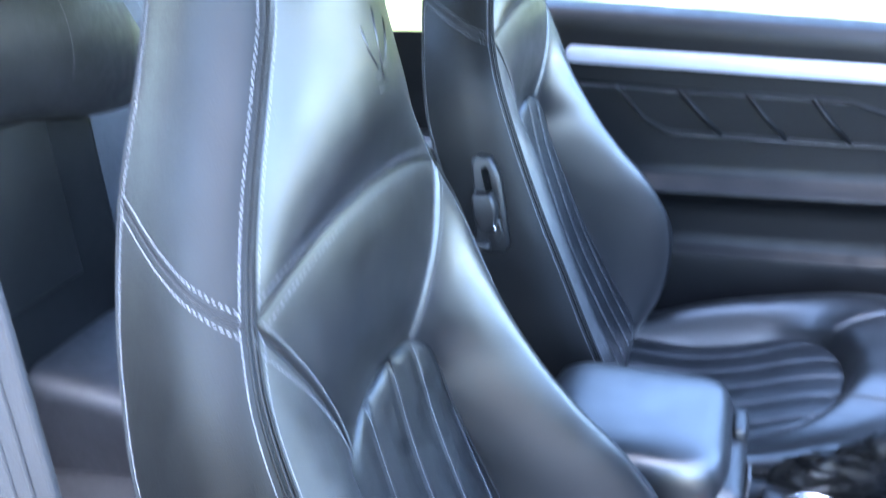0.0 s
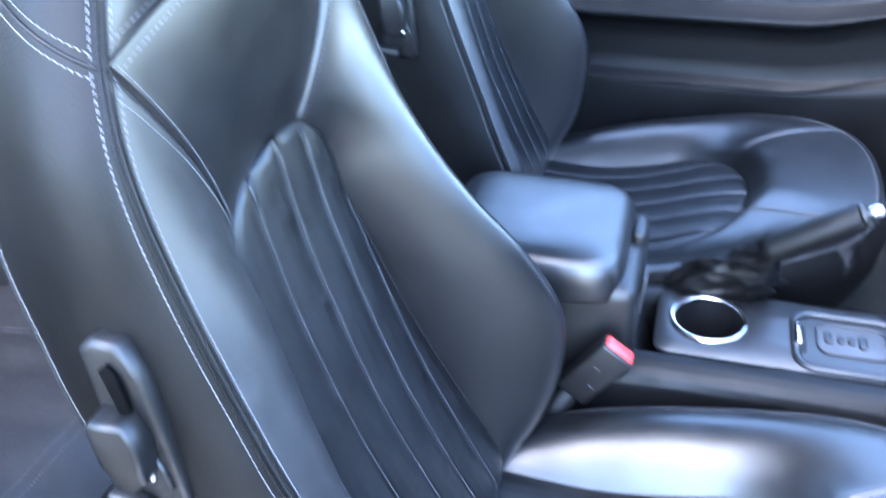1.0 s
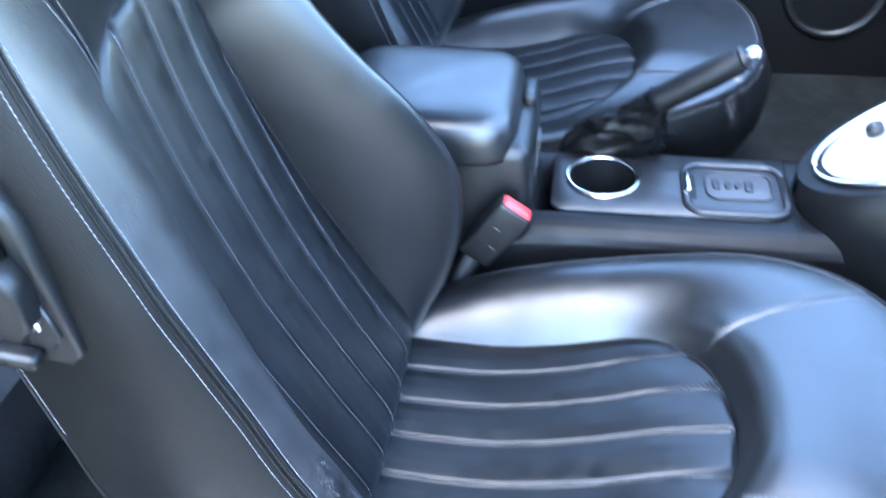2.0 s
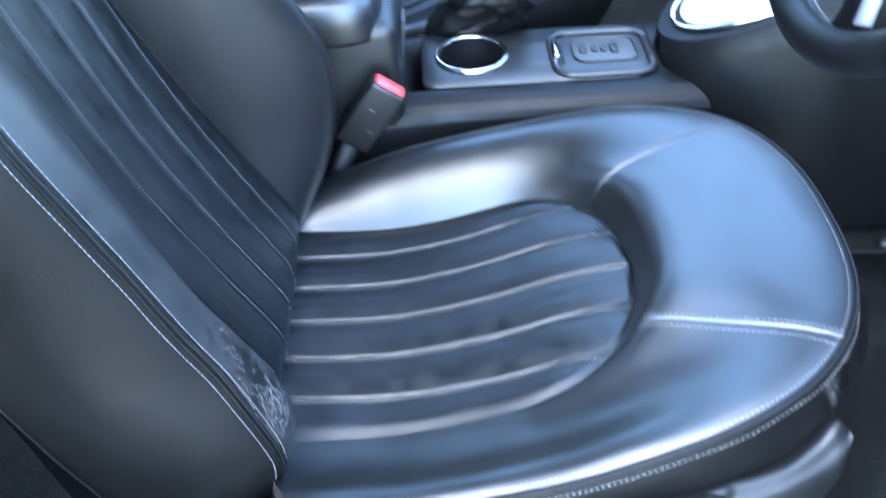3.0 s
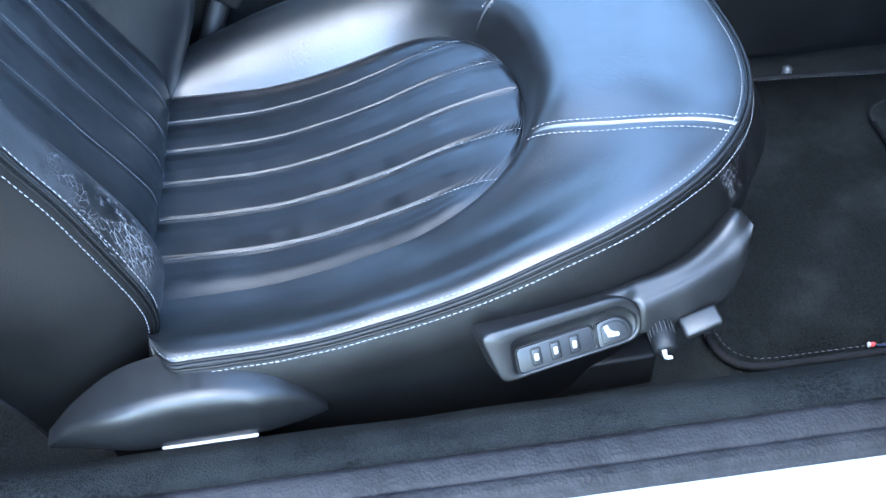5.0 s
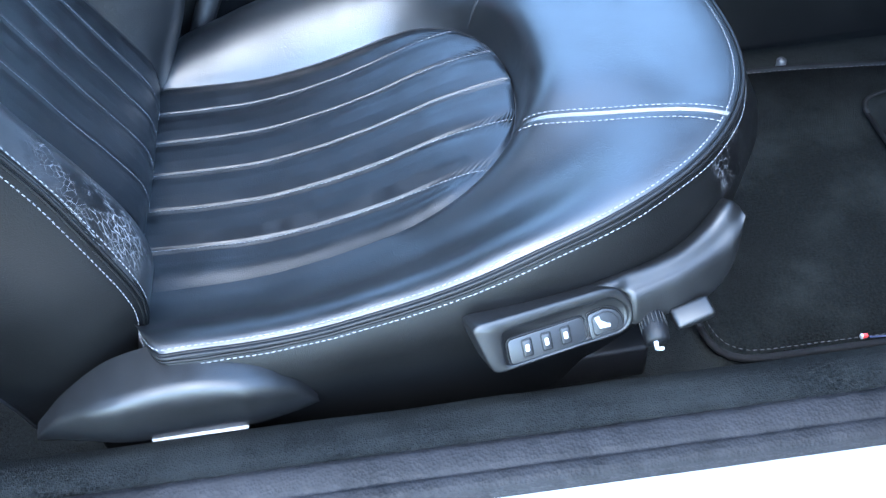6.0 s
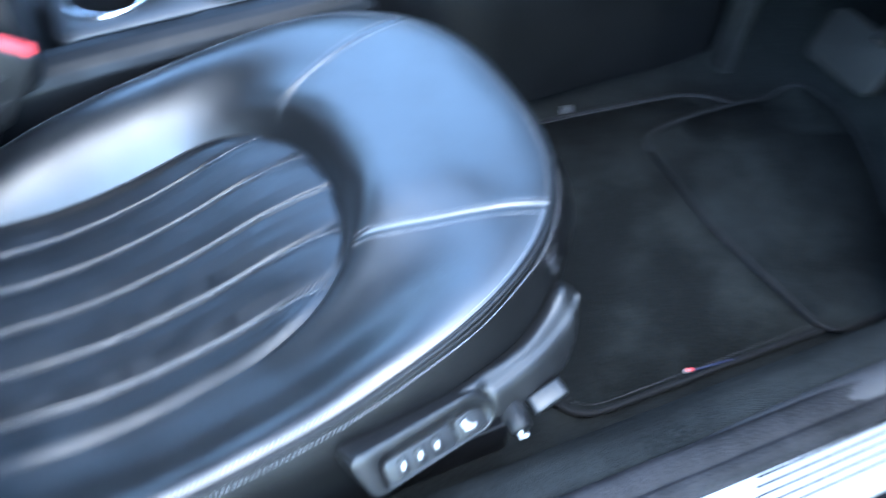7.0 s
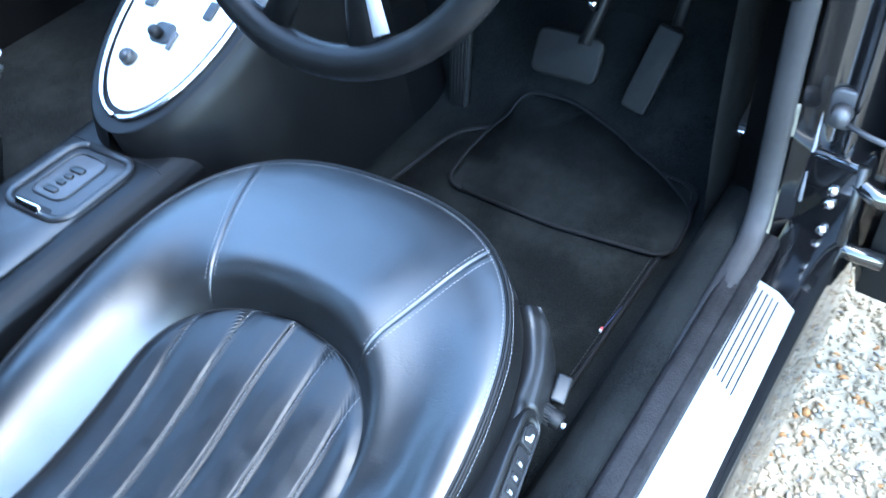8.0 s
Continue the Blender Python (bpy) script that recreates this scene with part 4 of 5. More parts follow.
plate = thing("sill_plate", (0.4, -0.37, 0.388), "bright brushed aluminium sill plate with black grooves", "sill plate")
def slant(x, y):
    return x, y - 0.02 * (x - 0.5)
pl = [slant(*p) for p in ((-0.20, -0.352), (0.880, -0.354), (0.897, -0.358), (0.887, -0.385), (0.868, -0.408), (-0.20, -0.414))]
part("plate", slab(pl, 0.004, pose(0, 0, 0.3915), 0.0015), ALU, plate)
for n in range(5):
    y = -0.3615 - 0.0068 * n
    x0, x1 = 0.748 - 0.006 * n, 0.884 - 0.003 * n
    gr = [slant(*p) for p in ((x0, y + 0.0008), (x1, y + 0.0008), (x1, y - 0.0008), (x0, y - 0.0008))]
    part("groove", slab(gr, 0.001, pose(0, 0, 0.3919), 0), PLASTIC_DARK, plate)

# centre tunnel with its console
def tunnel(i, j):
    x = -0.45 + 1.62 * i
    top = curve(x, (-0.45, 0.2, 0.34, 0.62, 0.75, 1.17), (0.45, 0.485, 0.496, 0.496, 0.50, 0.50))
    half = lerp(x, (-0.45, 0.3, 0.62, 1.17), (0.098, 0.100, 0.100, 0.105))
    foot = lerp(x, (-0.45, 0.3, 0.7, 1.17), (0.118, 0.118, 0.126, 0.150))
    r = 0.036
    arc = [(half - r + r * math.sin(radians(q)), top - r + r * math.cos(radians(q))) for q in (0, 18, 36, 54, 72, 90)]
    side = [(0, top)] + arc + [(half + (foot - half) * 0.5, 0.37), (foot, 0.275)]
    pts = [(-p[0], p[1]) for p in reversed(side)] + side[1:]
    k = j * (len(pts) - 1)
    a = min(int(k), len(pts) - 2)
    t = k - a
    sunk = 0.09 * smooth_step((0.085 - abs(x - 0.407)) / 0.03) * smooth_step((0.118 - abs(j - 0.5) * 2) / 0.025)
    return Vector((x, 0.365 + pts[a][0] * (1 - t) + pts[a + 1][0] * t, pts[a][1] * (1 - t) + pts[a + 1][1] * t - sunk))
console = thing("centre_console", (0.4, 0.365, 0.29), "black leather-covered centre console on the tunnel", "centre console")
part("tunnel_cover", grid(90, 64, tunnel), CONSOLE, console)
FLAT = lambda z: pose(0, 0, z)
def dense2(pts, step):
    line = dense([Vector((x, y, 0)) for x, y in pts] + [Vector((*pts[0], 0))], step)
    return [(p.x, p.y) for p in line[:-1]]
def tray_with_hole(outline, c, r, z, thick):
    """A tray of the outline, with a round hole at c."""
    n = len(outline)
    o = sorted(outline, key=lambda p: math.atan2(p[1] - c[1], p[0] - c[0]))
    hole = [(c[0] + r * math.cos(math.atan2(p[1] - c[1], p[0] - c[0])), c[1] + r * math.sin(math.atan2(p[1] - c[1], p[0] - c[0]))) for p in o]
    vs = [Vector((x, y, z)) for x, y in hole] + [Vector((c[0] + (x - c[0]) * 0.985, c[1] + (y - c[1]) * 0.985, z)) for x, y in o] + [Vector((x, y, z - 0.003)) for x, y in o] + [Vector((x, y, z - thick)) for x, y in o]
    fs = [(k * n + i, k * n + (i + 1) % n, (k + 1) * n + (i + 1) % n, (k + 1) * n + i) for k in range(3) for i in range(n)]
    return vs, fs
CUP = (0.407, 0.375)
part("console_tray", tray_with_hole(soft_outline(dense2(round_rect(0.482, 0.370, 0.275, 0.128, 0.018, 8), 0.006), 0.001, 1), CUP, 0.0425, 0.4985, 0.006), TRAY, console)
part("console_joint", sweep([(0.634, 0.245, 0.36), (0.634, 0.2645, 0.43), (0.634, 0.2655, 0.462), (0.634, 0.272, 0.480), (0.634, 0.285, 0.4925), (0.634, 0.300, 0.4965), (0.634, 0.43, 0.4965), (0.634, 0.445, 0.4925)], 0.0012, 6), PLASTIC_DARK, console)
# cup holder
cup = part("cup_holder", sweep([(0.407, 0.375, 0.430), (0.407, 0.375, 0.4995)], (0.036, 0.041), 40, cap=False, up=(1, 0, 0)), PLASTIC_DARK, console)
part("cup_floor", slab([(0.407 + 0.041 * math.cos(q), 0.375 + 0.041 * math.sin(q)) for q in np.linspace(0, 2 * math.pi, 33)[:-1]], 0.003, FLAT(0.432), 0), PLASTIC_DARK, cup)
def torus(c, R, r, n=56, k=10, e1=Vector((1, 0, 0)), e2=Vector((0, 1, 0)), stretch=1.0):
    e3 = e1.cross(e2)
    return grid(n, k, lambda i, j: Vector(c) + (e1 * math.cos(2 * math.pi * i) + e2 * stretch * math.sin(2 * math.pi * i)) * (R + r * math.cos(2 * math.pi * j)) + e3 * r * math.sin(2 * math.pi * j), True)
part("cup_ring", torus((0.407, 0.375, 0.5005), 0.0435, 0.0035), CHROME, cup, "polished chrome ring")
# gear selector plate
rr = round_rect(0.567, 0.363, 0.118, 0.104, 0.022, 8)
part("selector_frame", sweep([(x, y, 0.5000) for x, y in rr + rr[:1]], 0.0055, 10, 0.8), TRAY, console, "raised rounded frame of the selector plate")
sel = part("selector_recess", slab(round_rect(0.567, 0.363, 0.108, 0.094, 0.018), 0.002, FLAT(0.4992), 0.0005), TRAY, console)
part("selector_pocket", slab(round_rect(0.572, 0.370, 0.078, 0.056, 0.014), 0.002, FLAT(0.5000), 0.0006), GREY_PLASTIC, sel)
rr = round_rect(0.572, 0.370, 0.078, 0.056, 0.014, 6)
part("pocket_rim", sweep([(x, y, 0.5004) for x, y in rr + rr[:1]], 0.0018, 6), TRAY, sel)
for x, y, w, h in ((0.545, 0.371, 0.009, 0.020), (0.559, 0.370, 0.008, 0.013), (0.571, 0.370, 0.008, 0.013), (0.584, 0.369, 0.010, 0.022)):
    part("selector_button", slab(round_rect(x, y, w, h, 0.003, 3), 0.004, FLAT(0.5030), 0.0014), PLASTIC, sel)
part("selector_slot", slab(round_rect(0.512, 0.365, 0.016, 0.052, 0.004), 0.002, FLAT(0.5001), 0.0004), PLASTIC_DARK, sel)
part("selector_lever", block((0.509, 0.365, 0.505), (0.007, 0.042, 0.012), 0.0025, (0, 30, 0)), CHROME, sel, "small polished metal lever")
# armrest box
box_ = part("armrest_box", block((0.205, 0.360, 0.520), (0.240, 0.185, 0.16), 0.016, (0, 0, 0), 4, 0.97), PLASTIC, console)
def lid(i, j):
    a = 2 * math.pi * i
    p = lerp(j, (0, 0.10, 0.25, 0.4, 0.52, 0.64, 0.76, 0.88, 1), (0.96, 1.0, 1.0, 0.99, 0.965, 0.925, 0.86, 0.70, 0.0))
    z = lerp(j, (0, 0.10, 0.25, 0.4, 0.52, 0.64, 0.76, 0.88, 1), (0.580, 0.583, 0.594, 0.608, 0.619, 0.627, 0.633, 0.637, 0.640))
    cx, cy = math.cos(a), math.sin(a)
    return Vector((0.192 + 0.113 * p * math.copysign(abs(cx) ** 0.35, cx), 0.362 + 0.103 * p * math.copysign(abs(cy) ** 0.35, cy), z))
part("armrest_lid", grid(72, 24, lid, True), LEATHER, box_, "padded blue-black leather armrest lid")
part("lid_latch", block((0.312, 0.398, 0.595), (0.016, 0.05, 0.034), 0.006), PLASTIC, box_)
part("box_vent", block((0.3245, 0.350, 0.548), (0.004, 0.03, 0.05), 0.001, (0, 4, 0)), GREY_PLASTIC, box_)

# handbrake in its gaiter
hb = thing("handbrake", (0.426, 0.395, 0.5010), "leather handbrake lever with chrome button and crumpled gaiter", "handbrake")
def gaiter(i, j):
    a = 2 * math.pi * i
    p0, p1 = Vector((0.412, 0.446, 0.4950)), Vector((0.468, 0.394, 0.6070))
    c = p0.lerp(p1, j ** 0.9)
    r0, r1 = Vector((0.064, 0.022, 0)), Vector((0.016, 0.018, 0))
    r = r0.lerp(r1, smooth_step(j * 0.95 + 0.02))
    wr = 1 + (0.34 * noise.noise(Vector((math.cos(a) * 1.9, math.sin(a) * 1.9, j * 6))) + 0.10 * noise.noise(Vector((math.cos(a) * 4, math.sin(a) * 4, j * 11)))) * math.sin(math.pi * j) ** 0.6
    ax = Vector((0.78, 0, -0.35 * j))
    return c + ax.normalized() * r.x * wr * math.cos(a) + Vector((0, 1, 0)) * r.y * wr * math.sin(a)
part("gaiter", grid(96, 48, gaiter, True), WHEEL, hb, "crumpled black leather gaiter")
part("grip", sweep([(0.456, 0.392, 0.5960), (0.466, 0.392, 0.6030), (0.512, 0.392, 0.6340), (0.548, 0.392, 0.6580), (0.553, 0.392, 0.6610)], (0.015, 0.0165, 0.017, 0.0165, 0.013), 20), SIDE, hb)
part("grip_stitching", stitches([[(Vector((0.462 + 0.085 * k, 0.392, 0.6160 + 0.058 * k)), Vector((-0.55, 0, 0.83))) for k in np.linspace(0, 1, 30)]]), THREAD, hb)
part("collar", sweep([(0.550, 0.392, 0.6590), (0.556, 0.392, 0.6630)], 0.0152, 20), PLASTIC, hb)
part("release_button", sweep([(0.553, 0.392, 0.6610), (0.566, 0.392, 0.6700), (0.570, 0.392, 0.6725)], (0.0075, 0.0075, 0.005), 16), CHROME, hb, "chrome push button")

# ---- centre stack and dashboard ----
SL = radians(26.6)
E1 = Vector((math.cos(SL), 0, math.sin(SL)))
EN = Vector((-math.sin(SL), 0, math.cos(SL)))
SO = Vector((0.634, 0.357, 0.529))
def stack_half(d, w=0.104, l=0.21):
    return w * math.sqrt(max(0, 1 - (1 - min(d, l) / l) ** 2))
def stack_pt(d, y, n=0.0):
    return SO + E1 * d + Vector((0, y, 0)) + EN * n
dash = thing("dashboard", (1.0, 0.365, 0.5), "black leather dashboard with silver centre stack", "dashboard")
def stack_body(i, j):
    d = 0.45 * i ** 1.5
    h = stack_half(d)
    k = j * 2 - 1
    if abs(k) < 0.7:
        return stack_pt(d, h * k / 0.7)
    q = (abs(k) - 0.7) / 0.3
    p = stack_pt(d, math.copysign(h + 0.012 * math.sin(q * math.pi / 2), k), -0.008 * q)
    p.z += (0.33 - p.z) * max(0, q - 0.25) / 0.75
    p.y += math.copysign(0.05 * max(0, q - 0.25), k)
    return p
part("stack_body", grid(40, 40, stack_body), CONSOLE, dash)
def oval(l0, w, l, end, n=26):
    ds = [l0 + (l) * (1 - math.cos(q)) for q in np.linspace(0, math.pi / 2, n)]
    pts = [(d, -w * math.sqrt(max(0, 1 - (1 - (d - l0) / l) ** 2))) for d in ds] + [(end, -w), (end, w)]
    pts += [(d, w * math.sqrt(max(0, 1 - (1 - (d - l0) / l) ** 2))) for d in reversed(ds[1:])]
    return pts
SM = Matrix((( E1.x, 0, EN.x, SO.x), (0, 1, 0, SO.y), (E1.z, 0, EN.z, SO.z), (0, 0, 0, 1)))
part("stack_trim", sweep([SM @ Vector((d, y, 0.003)) for d, y in oval(0.020, 0.089, 0.185, 0.42)], 0.0035, 8, up=EN), CHROME, dash, "bright trim round the centre stack")
panel = part("stack_panel", slab(oval(0.030, 0.080, 0.175, 0.42), 0.004, SM @ pose(0, 0, 0.004), 0.001), PANEL, dash, "silver painted control panel")
def dial(d, y, r, h=0.012):
    c = stack_pt(d, y, 0.004)
    return sweep([c, c + EN * h * 0.8, c + EN * h, c + EN * h], (r * 1.1, r, r * 0.85, 0.0005), 22, up=(0, 1, 0))
part("dial", dial(0.095, 0.030, 0.010), PLASTIC, panel)
part("dial_cap", dial(0.095, 0.030, 0.004, 0.014), GREY_PLASTIC, panel)
part("ignition_bezel", slab(round_rect(0.140, 0.005, 0.030, 0.034, 0.010), 0.003, SM @ pose(0, 0, 0.007), 0.001), PLASTIC, panel)
part("ignition_knob", dial(0.136, 0.010, 0.008, 0.015), PLASTIC_DARK, panel)
part("ignition_tab", slab(round_rect(0.132, -0.018, 0.026, 0.006, 0.002, 3), 0.004, SM @ pose(0, 0, 0.010), 0.001), GREY_PLASTIC, panel)
for d, y, w, h in ((0.185, -0.046, 0.026, 0.014), (0.215, -0.046, 0.020, 0.014), (0.185, 0.050, 0.032, 0.018), (0.225, 0.0, 0.022, 0.026)):
    b_ = part("rocker_switch", slab(round_rect(d, y, w, h, 0.003, 3), 0.004, SM @ pose(0, 0, 0.008), 0.001), PLASTIC, panel)
def dash_body(i, j):
    y = -0.33 + 1.40 * i
    pr = [(1.30, 0.64), (1.06, 0.66), (0.97, 0.69), (0.94, 0.74), (0.94, 0.81), (0.99, 0.86), (1.07, 0.88), (1.30, 0.90)]
    k = j * (len(pr) - 1)
    a = min(int(k), len(pr) - 2)
    t = k - a
    bump = 0.05 * math.exp(-((y) / 0.17) ** 2) * (1 if a >= 3 else 0)
    return Vector((pr[a][0] * (1 - t) + pr[a + 1][0] * t, y, pr[a][1] * (1 - t) + pr[a + 1][1] * t + bump))
part("dash_top", grid(60, 40, dash_body), LEATHER, dash)

# steering wheel
wheel = thing("steering_wheel", (0.75, 0.02, 0.86), "black leather three-spoke steering wheel", "steering wheel")
WT = radians(24)
WU = Vector((math.sin(WT), 0, math.cos(WT)))
WN = Vector((-math.cos(WT), 0, math.sin(WT)))
WC = Vector((0.654, 0.016, 0.713)) + WU * 0.178
part("rim", torus(WC, 0.178, 0.0165, 90, 14, Vector((0, 1, 0)), WU), WHEEL, wheel)
part("hub", sweep([WC - WN * 0.05, WC - WN * 0.01, WC + WN * 0.012, WC + WN * 0.016], (0.05, 0.068, 0.062, 0.03), 32, up=(0, 1, 0)), WHEEL, wheel)
for q in (-18, 18):
    a = radians(q)
    d = Vector((0, math.sin(a), 0)) - WU * math.cos(a)
    part("spoke", sweep([WC + d * 0.05 + WN * 0.002, WC + d * 0.11 - WN * 0.002, WC + d * 0.172], (0.022, 0.015, 0.018), 12, 0.45, WN), WHEEL, wheel)
for s in (-1, 1):
    d = Vector((0, s, 0)) + WU * 0.15
    part("spoke", sweep([WC + d * 0.05, WC + d * 0.11, WC + d * 0.170], (0.026, 0.018, 0.020), 12, 0.45, WN), WHEEL, wheel)
    a = radians(26) * s
    d = Vector((0, math.sin(a), 0)) - WU * math.cos(a)
    part("spoke_insert", sweep([WC + d * 0.10 + WN * 0.004, WC + d * 0.158 + WN * 0.004], (0.006, 0.009), 10, 0.5, WN), SILVER, wheel, "satin silver spoke insert")
part("column", sweep([WC - WN * 0.04, WC - WN * 0.22], (0.05, 0.06), 20, up=(0, 1, 0)), PLASTIC_DARK, wheel)

# ---- mats, pedals ----
def toe_mat(x, y, up=0.0):
    return Vector((x, y, toe(x) + up))
def lay_mat(outline, thick):
    """A carpet mat that follows the floor."""
    bm = slab(outline, thick, pose(0, 0, 0), 0.0)
    bmesh.ops.triangulate(bm, faces=[f for f in bm.faces if len(f.verts) > 4])
    bmesh.ops.subdivide_edges(bm, edges=list(bm.edges), cuts=2, use_grid_fill=True)
    for v in bm.verts:
        v.co.z += toe(v.co.x) + thick + 0.002 + 0.002 * noise.noise(Vector((v.co.x * 6, v.co.y * 6, 1)))
    return bm
mat_thing = thing("floor_mat", (0.9, 0.0, 0.29), "black carpet floor mat with stitched edge and heel pad", "floor mat")
mo = soft_outline([(0.672, -0.222), (1.11, -0.236), (1.14, 0.05), (1.075, 0.150), (0.90, 0.176), (0.672, 0.19)], 0.04)
part("mat_carpet", lay_mat(mo, 0.007), MAT, mat_thing)
edge = [toe_mat(x, y, 0.0095) for x, y in mo]
part("edge_binding", sweep(edge + [edge[0]], 0.0036, 6), BINDING, mat_thing)
po = soft_outline([(0.950, 0.094), (1.02, 0.103), (1.10, 0.100), (1.175, 0.086), (1.178, 0.00), (1.150, -0.10), (1.115, -0.165), (1.05, -0.243), (0.952, -0.246), (0.939, -0.08)], 0.03)
pb = part("heel_pad", lay_mat(po, 0.004), MAT, mat_thing, "raised black heel pad")
for v in pb.data.vertices:
    v.co.z += 0.010
pe = [toe_mat(x, y, 0.0165) for x, y in po]
part("pad_binding", sweep(pe + [pe[0]], 0.0028, 6), BINDING, mat_thing)
ein = []
for o in (mo,):
    c = Vector((sum(p[0] for p in o) / len(o), sum(p[1] for p in o) / len(o)))
    ln = [toe_mat(*(Vector(p) + (c - Vector(p)).normalized() * 0.008), 0.0125) for p in o]
    ein.append([(p, Vector((0, 0, 1))) for p in dense(ln + [ln[0]], 0.01)])
part("edge_stitching", stitches(ein, 0.004, 0.002, 0.0004), mat("dull_thread", (0.05, 0.05, 0.052), 0.8, spec=0.2), mat_thing)
tag = part("cloth_tag", block((0.806, -0.219, 0.314), (0.005, 0.003, 0.004), 0.0008), RED, mat_thing, "small red and white cloth tag")
part("tag_stripe", block((0.803, -0.219, 0.3142), (0.002, 0.0033, 0.0044), 0.0005), WHITE, mat_thing)
part("tag_thread", sweep([(0.81, -0.221, 0.314), (0.85, -0.226, 0.315)], 0.0009, 5), BLUE, mat_thing)
stud = solo("mat_stud", sweep([(0.900, 0.183, 0.30), (0.900, 0.183, 0.318), (0.900, 0.183, 0.321)], (0.006, 0.006, 0.003), 12), GREY_PLASTIC, "small round plastic mat stud beside the tunnel", "mat stud")

brake = thing("brake_pedal", (1.15, 0.03, 0.40), "wide black rubber brake pedal", "pedal")
part("pad", slab(round_rect(0, 0, 0.066, 0.104, 0.014), 0.012, pose(1.150, 0.003, 0.442, 0, -58, 0), 0.004), PEDAL, brake)
part("arm", sweep([(1.16, -0.02, 0.46), (1.24, -0.025, 0.52), (1.26, -0.025, 0.62)], 0.010, 8), PLASTIC_DARK, brake)
part("bolt", sweep([(1.15, -0.035, 0.525), (1.15, -0.035, 0.54)], 0.008, 8), CHROME, brake)
gas = thing("accelerator_pedal", (1.15, -0.095, 0.40), "tall ribbed black accelerator pedal", "pedal")
part("pad", slab(round_rect(0, 0, 0.122, 0.038, 0.006), 0.010, pose(1.150, -0.125, 0.453, 0, -64, 0) @ pose(0, 0, 0, 0, 0, -13), 0.003), PEDAL, gas)
part("arm", sweep([(1.18, -0.145, 0.51), (1.26, -0.145, 0.60)], 0.009, 8), PLASTIC_DARK, gas)
foot = thing("foot_rest", (1.14, 0.171, 0.33), "narrow ribbed black foot rest beside the tunnel", "foot rest")
fr_m = pose(1.148, 0.186, 0.387, 0, -80, 0)
part("pad", slab(round_rect(0, 0, 0.165, 0.036, 0.008), 0.010, fr_m, 0.003), PEDAL, foot)
for n in range(5):
    part("rib", block((0, 0, 0), (0.13, 0.0022, 0.002), 0.0006, seg=1), PEDAL, foot).data.transform(Matrix.Translation(foot.location) @ Matrix.Identity(4))
for n, ob in enumerate([o for o in foot.children if o.name.startswith("rib")]):
    ob.data.transform(Matrix.Translation(-foot.location) @ fr_m @ pose(-0.01, -0.012 + 0.006 * n, 0.001))
pull = thing("bonnet_release", (1.08, -0.27, 0.43), "small grey bonnet release handle on the side trim", "release handle")
part("bracket", block((1.11, -0.275, 0.445), (0.04, 0.02, 0.03), 0.004, (0, -20, 0)), PLASTIC, pull)
part("handle", block((1.090, -0.268, 0.438), (0.012, 0.024, 0.012), 0.003), CHROME, pull)

# ---- passenger door ----
pdoor = thing("passenger_door", (0.3, 1.12, 0.25), "closed passenger door with black leather card and silver strip", "car door")
def pcard(i, j):
    x = -0.16 + 1.30 * i
    prf = [(1.06, 0.30), (1.065, 0.48), (1.068, 0.510), (1.072, 0.516), (1.088, 0.53), (1.09, 0.615), (1.078, 0.628), (1.058, 0.634), (1.054, 0.644), (1.070, 0.655), (1.088, 0.67), (1.09, 0.73), (1.086, 0.84), (1.084, 0.89), (1.078, 0.945), (1.088, 0.963), (1.13, 0.970), (1.17, 0.965)]
    k = j * (len(prf) - 1)
    a = min(int(k), len(prf) - 2)
    t = k - a
    y, z = prf[a][0] * (1 - t) + prf[a + 1][0] * t, prf[a][1] * (1 - t) + prf[a + 1][1] * t
    lift = 0.06 * smooth_step((x - 0.50) / 0.3) * math.exp(-((z - 0.60) / 0.09) ** 2) - 0.08 * (x - 0.1) * smooth_step((z - 0.68) / 0.2)
    return Vector((x, y, z + lift))
part("door_card", grid(50, 17 * 3, pcard), DOORCARD, pdoor)
part("trim_strip", slab(round_rect(0.0, 0.0, 1.0, 0.030, 0.013), 0.010, Matrix(((1, 0, 0, 0.455), (0, 0, -1, 1.073), (0, 1, 0, 0.865), (0, 0, 0, 1))) @ pose(0, 0, 0, 0, 0, -3.4), 0.004), SILVER, pdoor, "satin silver trim strip")
pyy = 1.0835
frame_line = [(-0.024, pyy, 0.842), (0.20, pyy, 0.829), (0.442, pyy, 0.816), (0.50, pyy, 0.795), (0.56, pyy, 0.755), (0.58, pyy, 0.738), (0.455, pyy, 0.738), (0.239, pyy, 0.748), (0.144, pyy, 0.752), (0.10, pyy, 0.775), (0.049, pyy, 0.836)]
part("panel_welt", sweep([Vector(p) for p in frame_line], 0.0035, 6, up=(0, 1, 0)), DOORCARD, pdoor)
for x0, z0, x1, z1 in ((0.161, 0.830, 0.239, 0.748), (0.277, 0.825, 0.349, 0.743), (0.388, 0.817, 0.455, 0.739)):
    part("slanted_welt", sweep([(x0, pyy, z0), ((x0 + x1) / 2 - 0.003, pyy, (z0 + z1) / 2), (x1, pyy, z1)], 0.004, 6, up=(0, 1, 0)), DOORCARD, pdoor)
sl = [[(p, Vector((0, -1, 0))) for p in dense([Vector((-0.02, pyy - 0.003, 0.837)), Vector((0.44, pyy - 0.003, 0.811))], 0.01)], [(p, Vector((0, -1, 0))) for p in dense([Vector((0.15, pyy - 0.003, 0.746)), Vector((0.58, pyy - 0.003, 0.734))], 0.01)]]
part("stitching", stitches(sl), THREAD, pdoor)
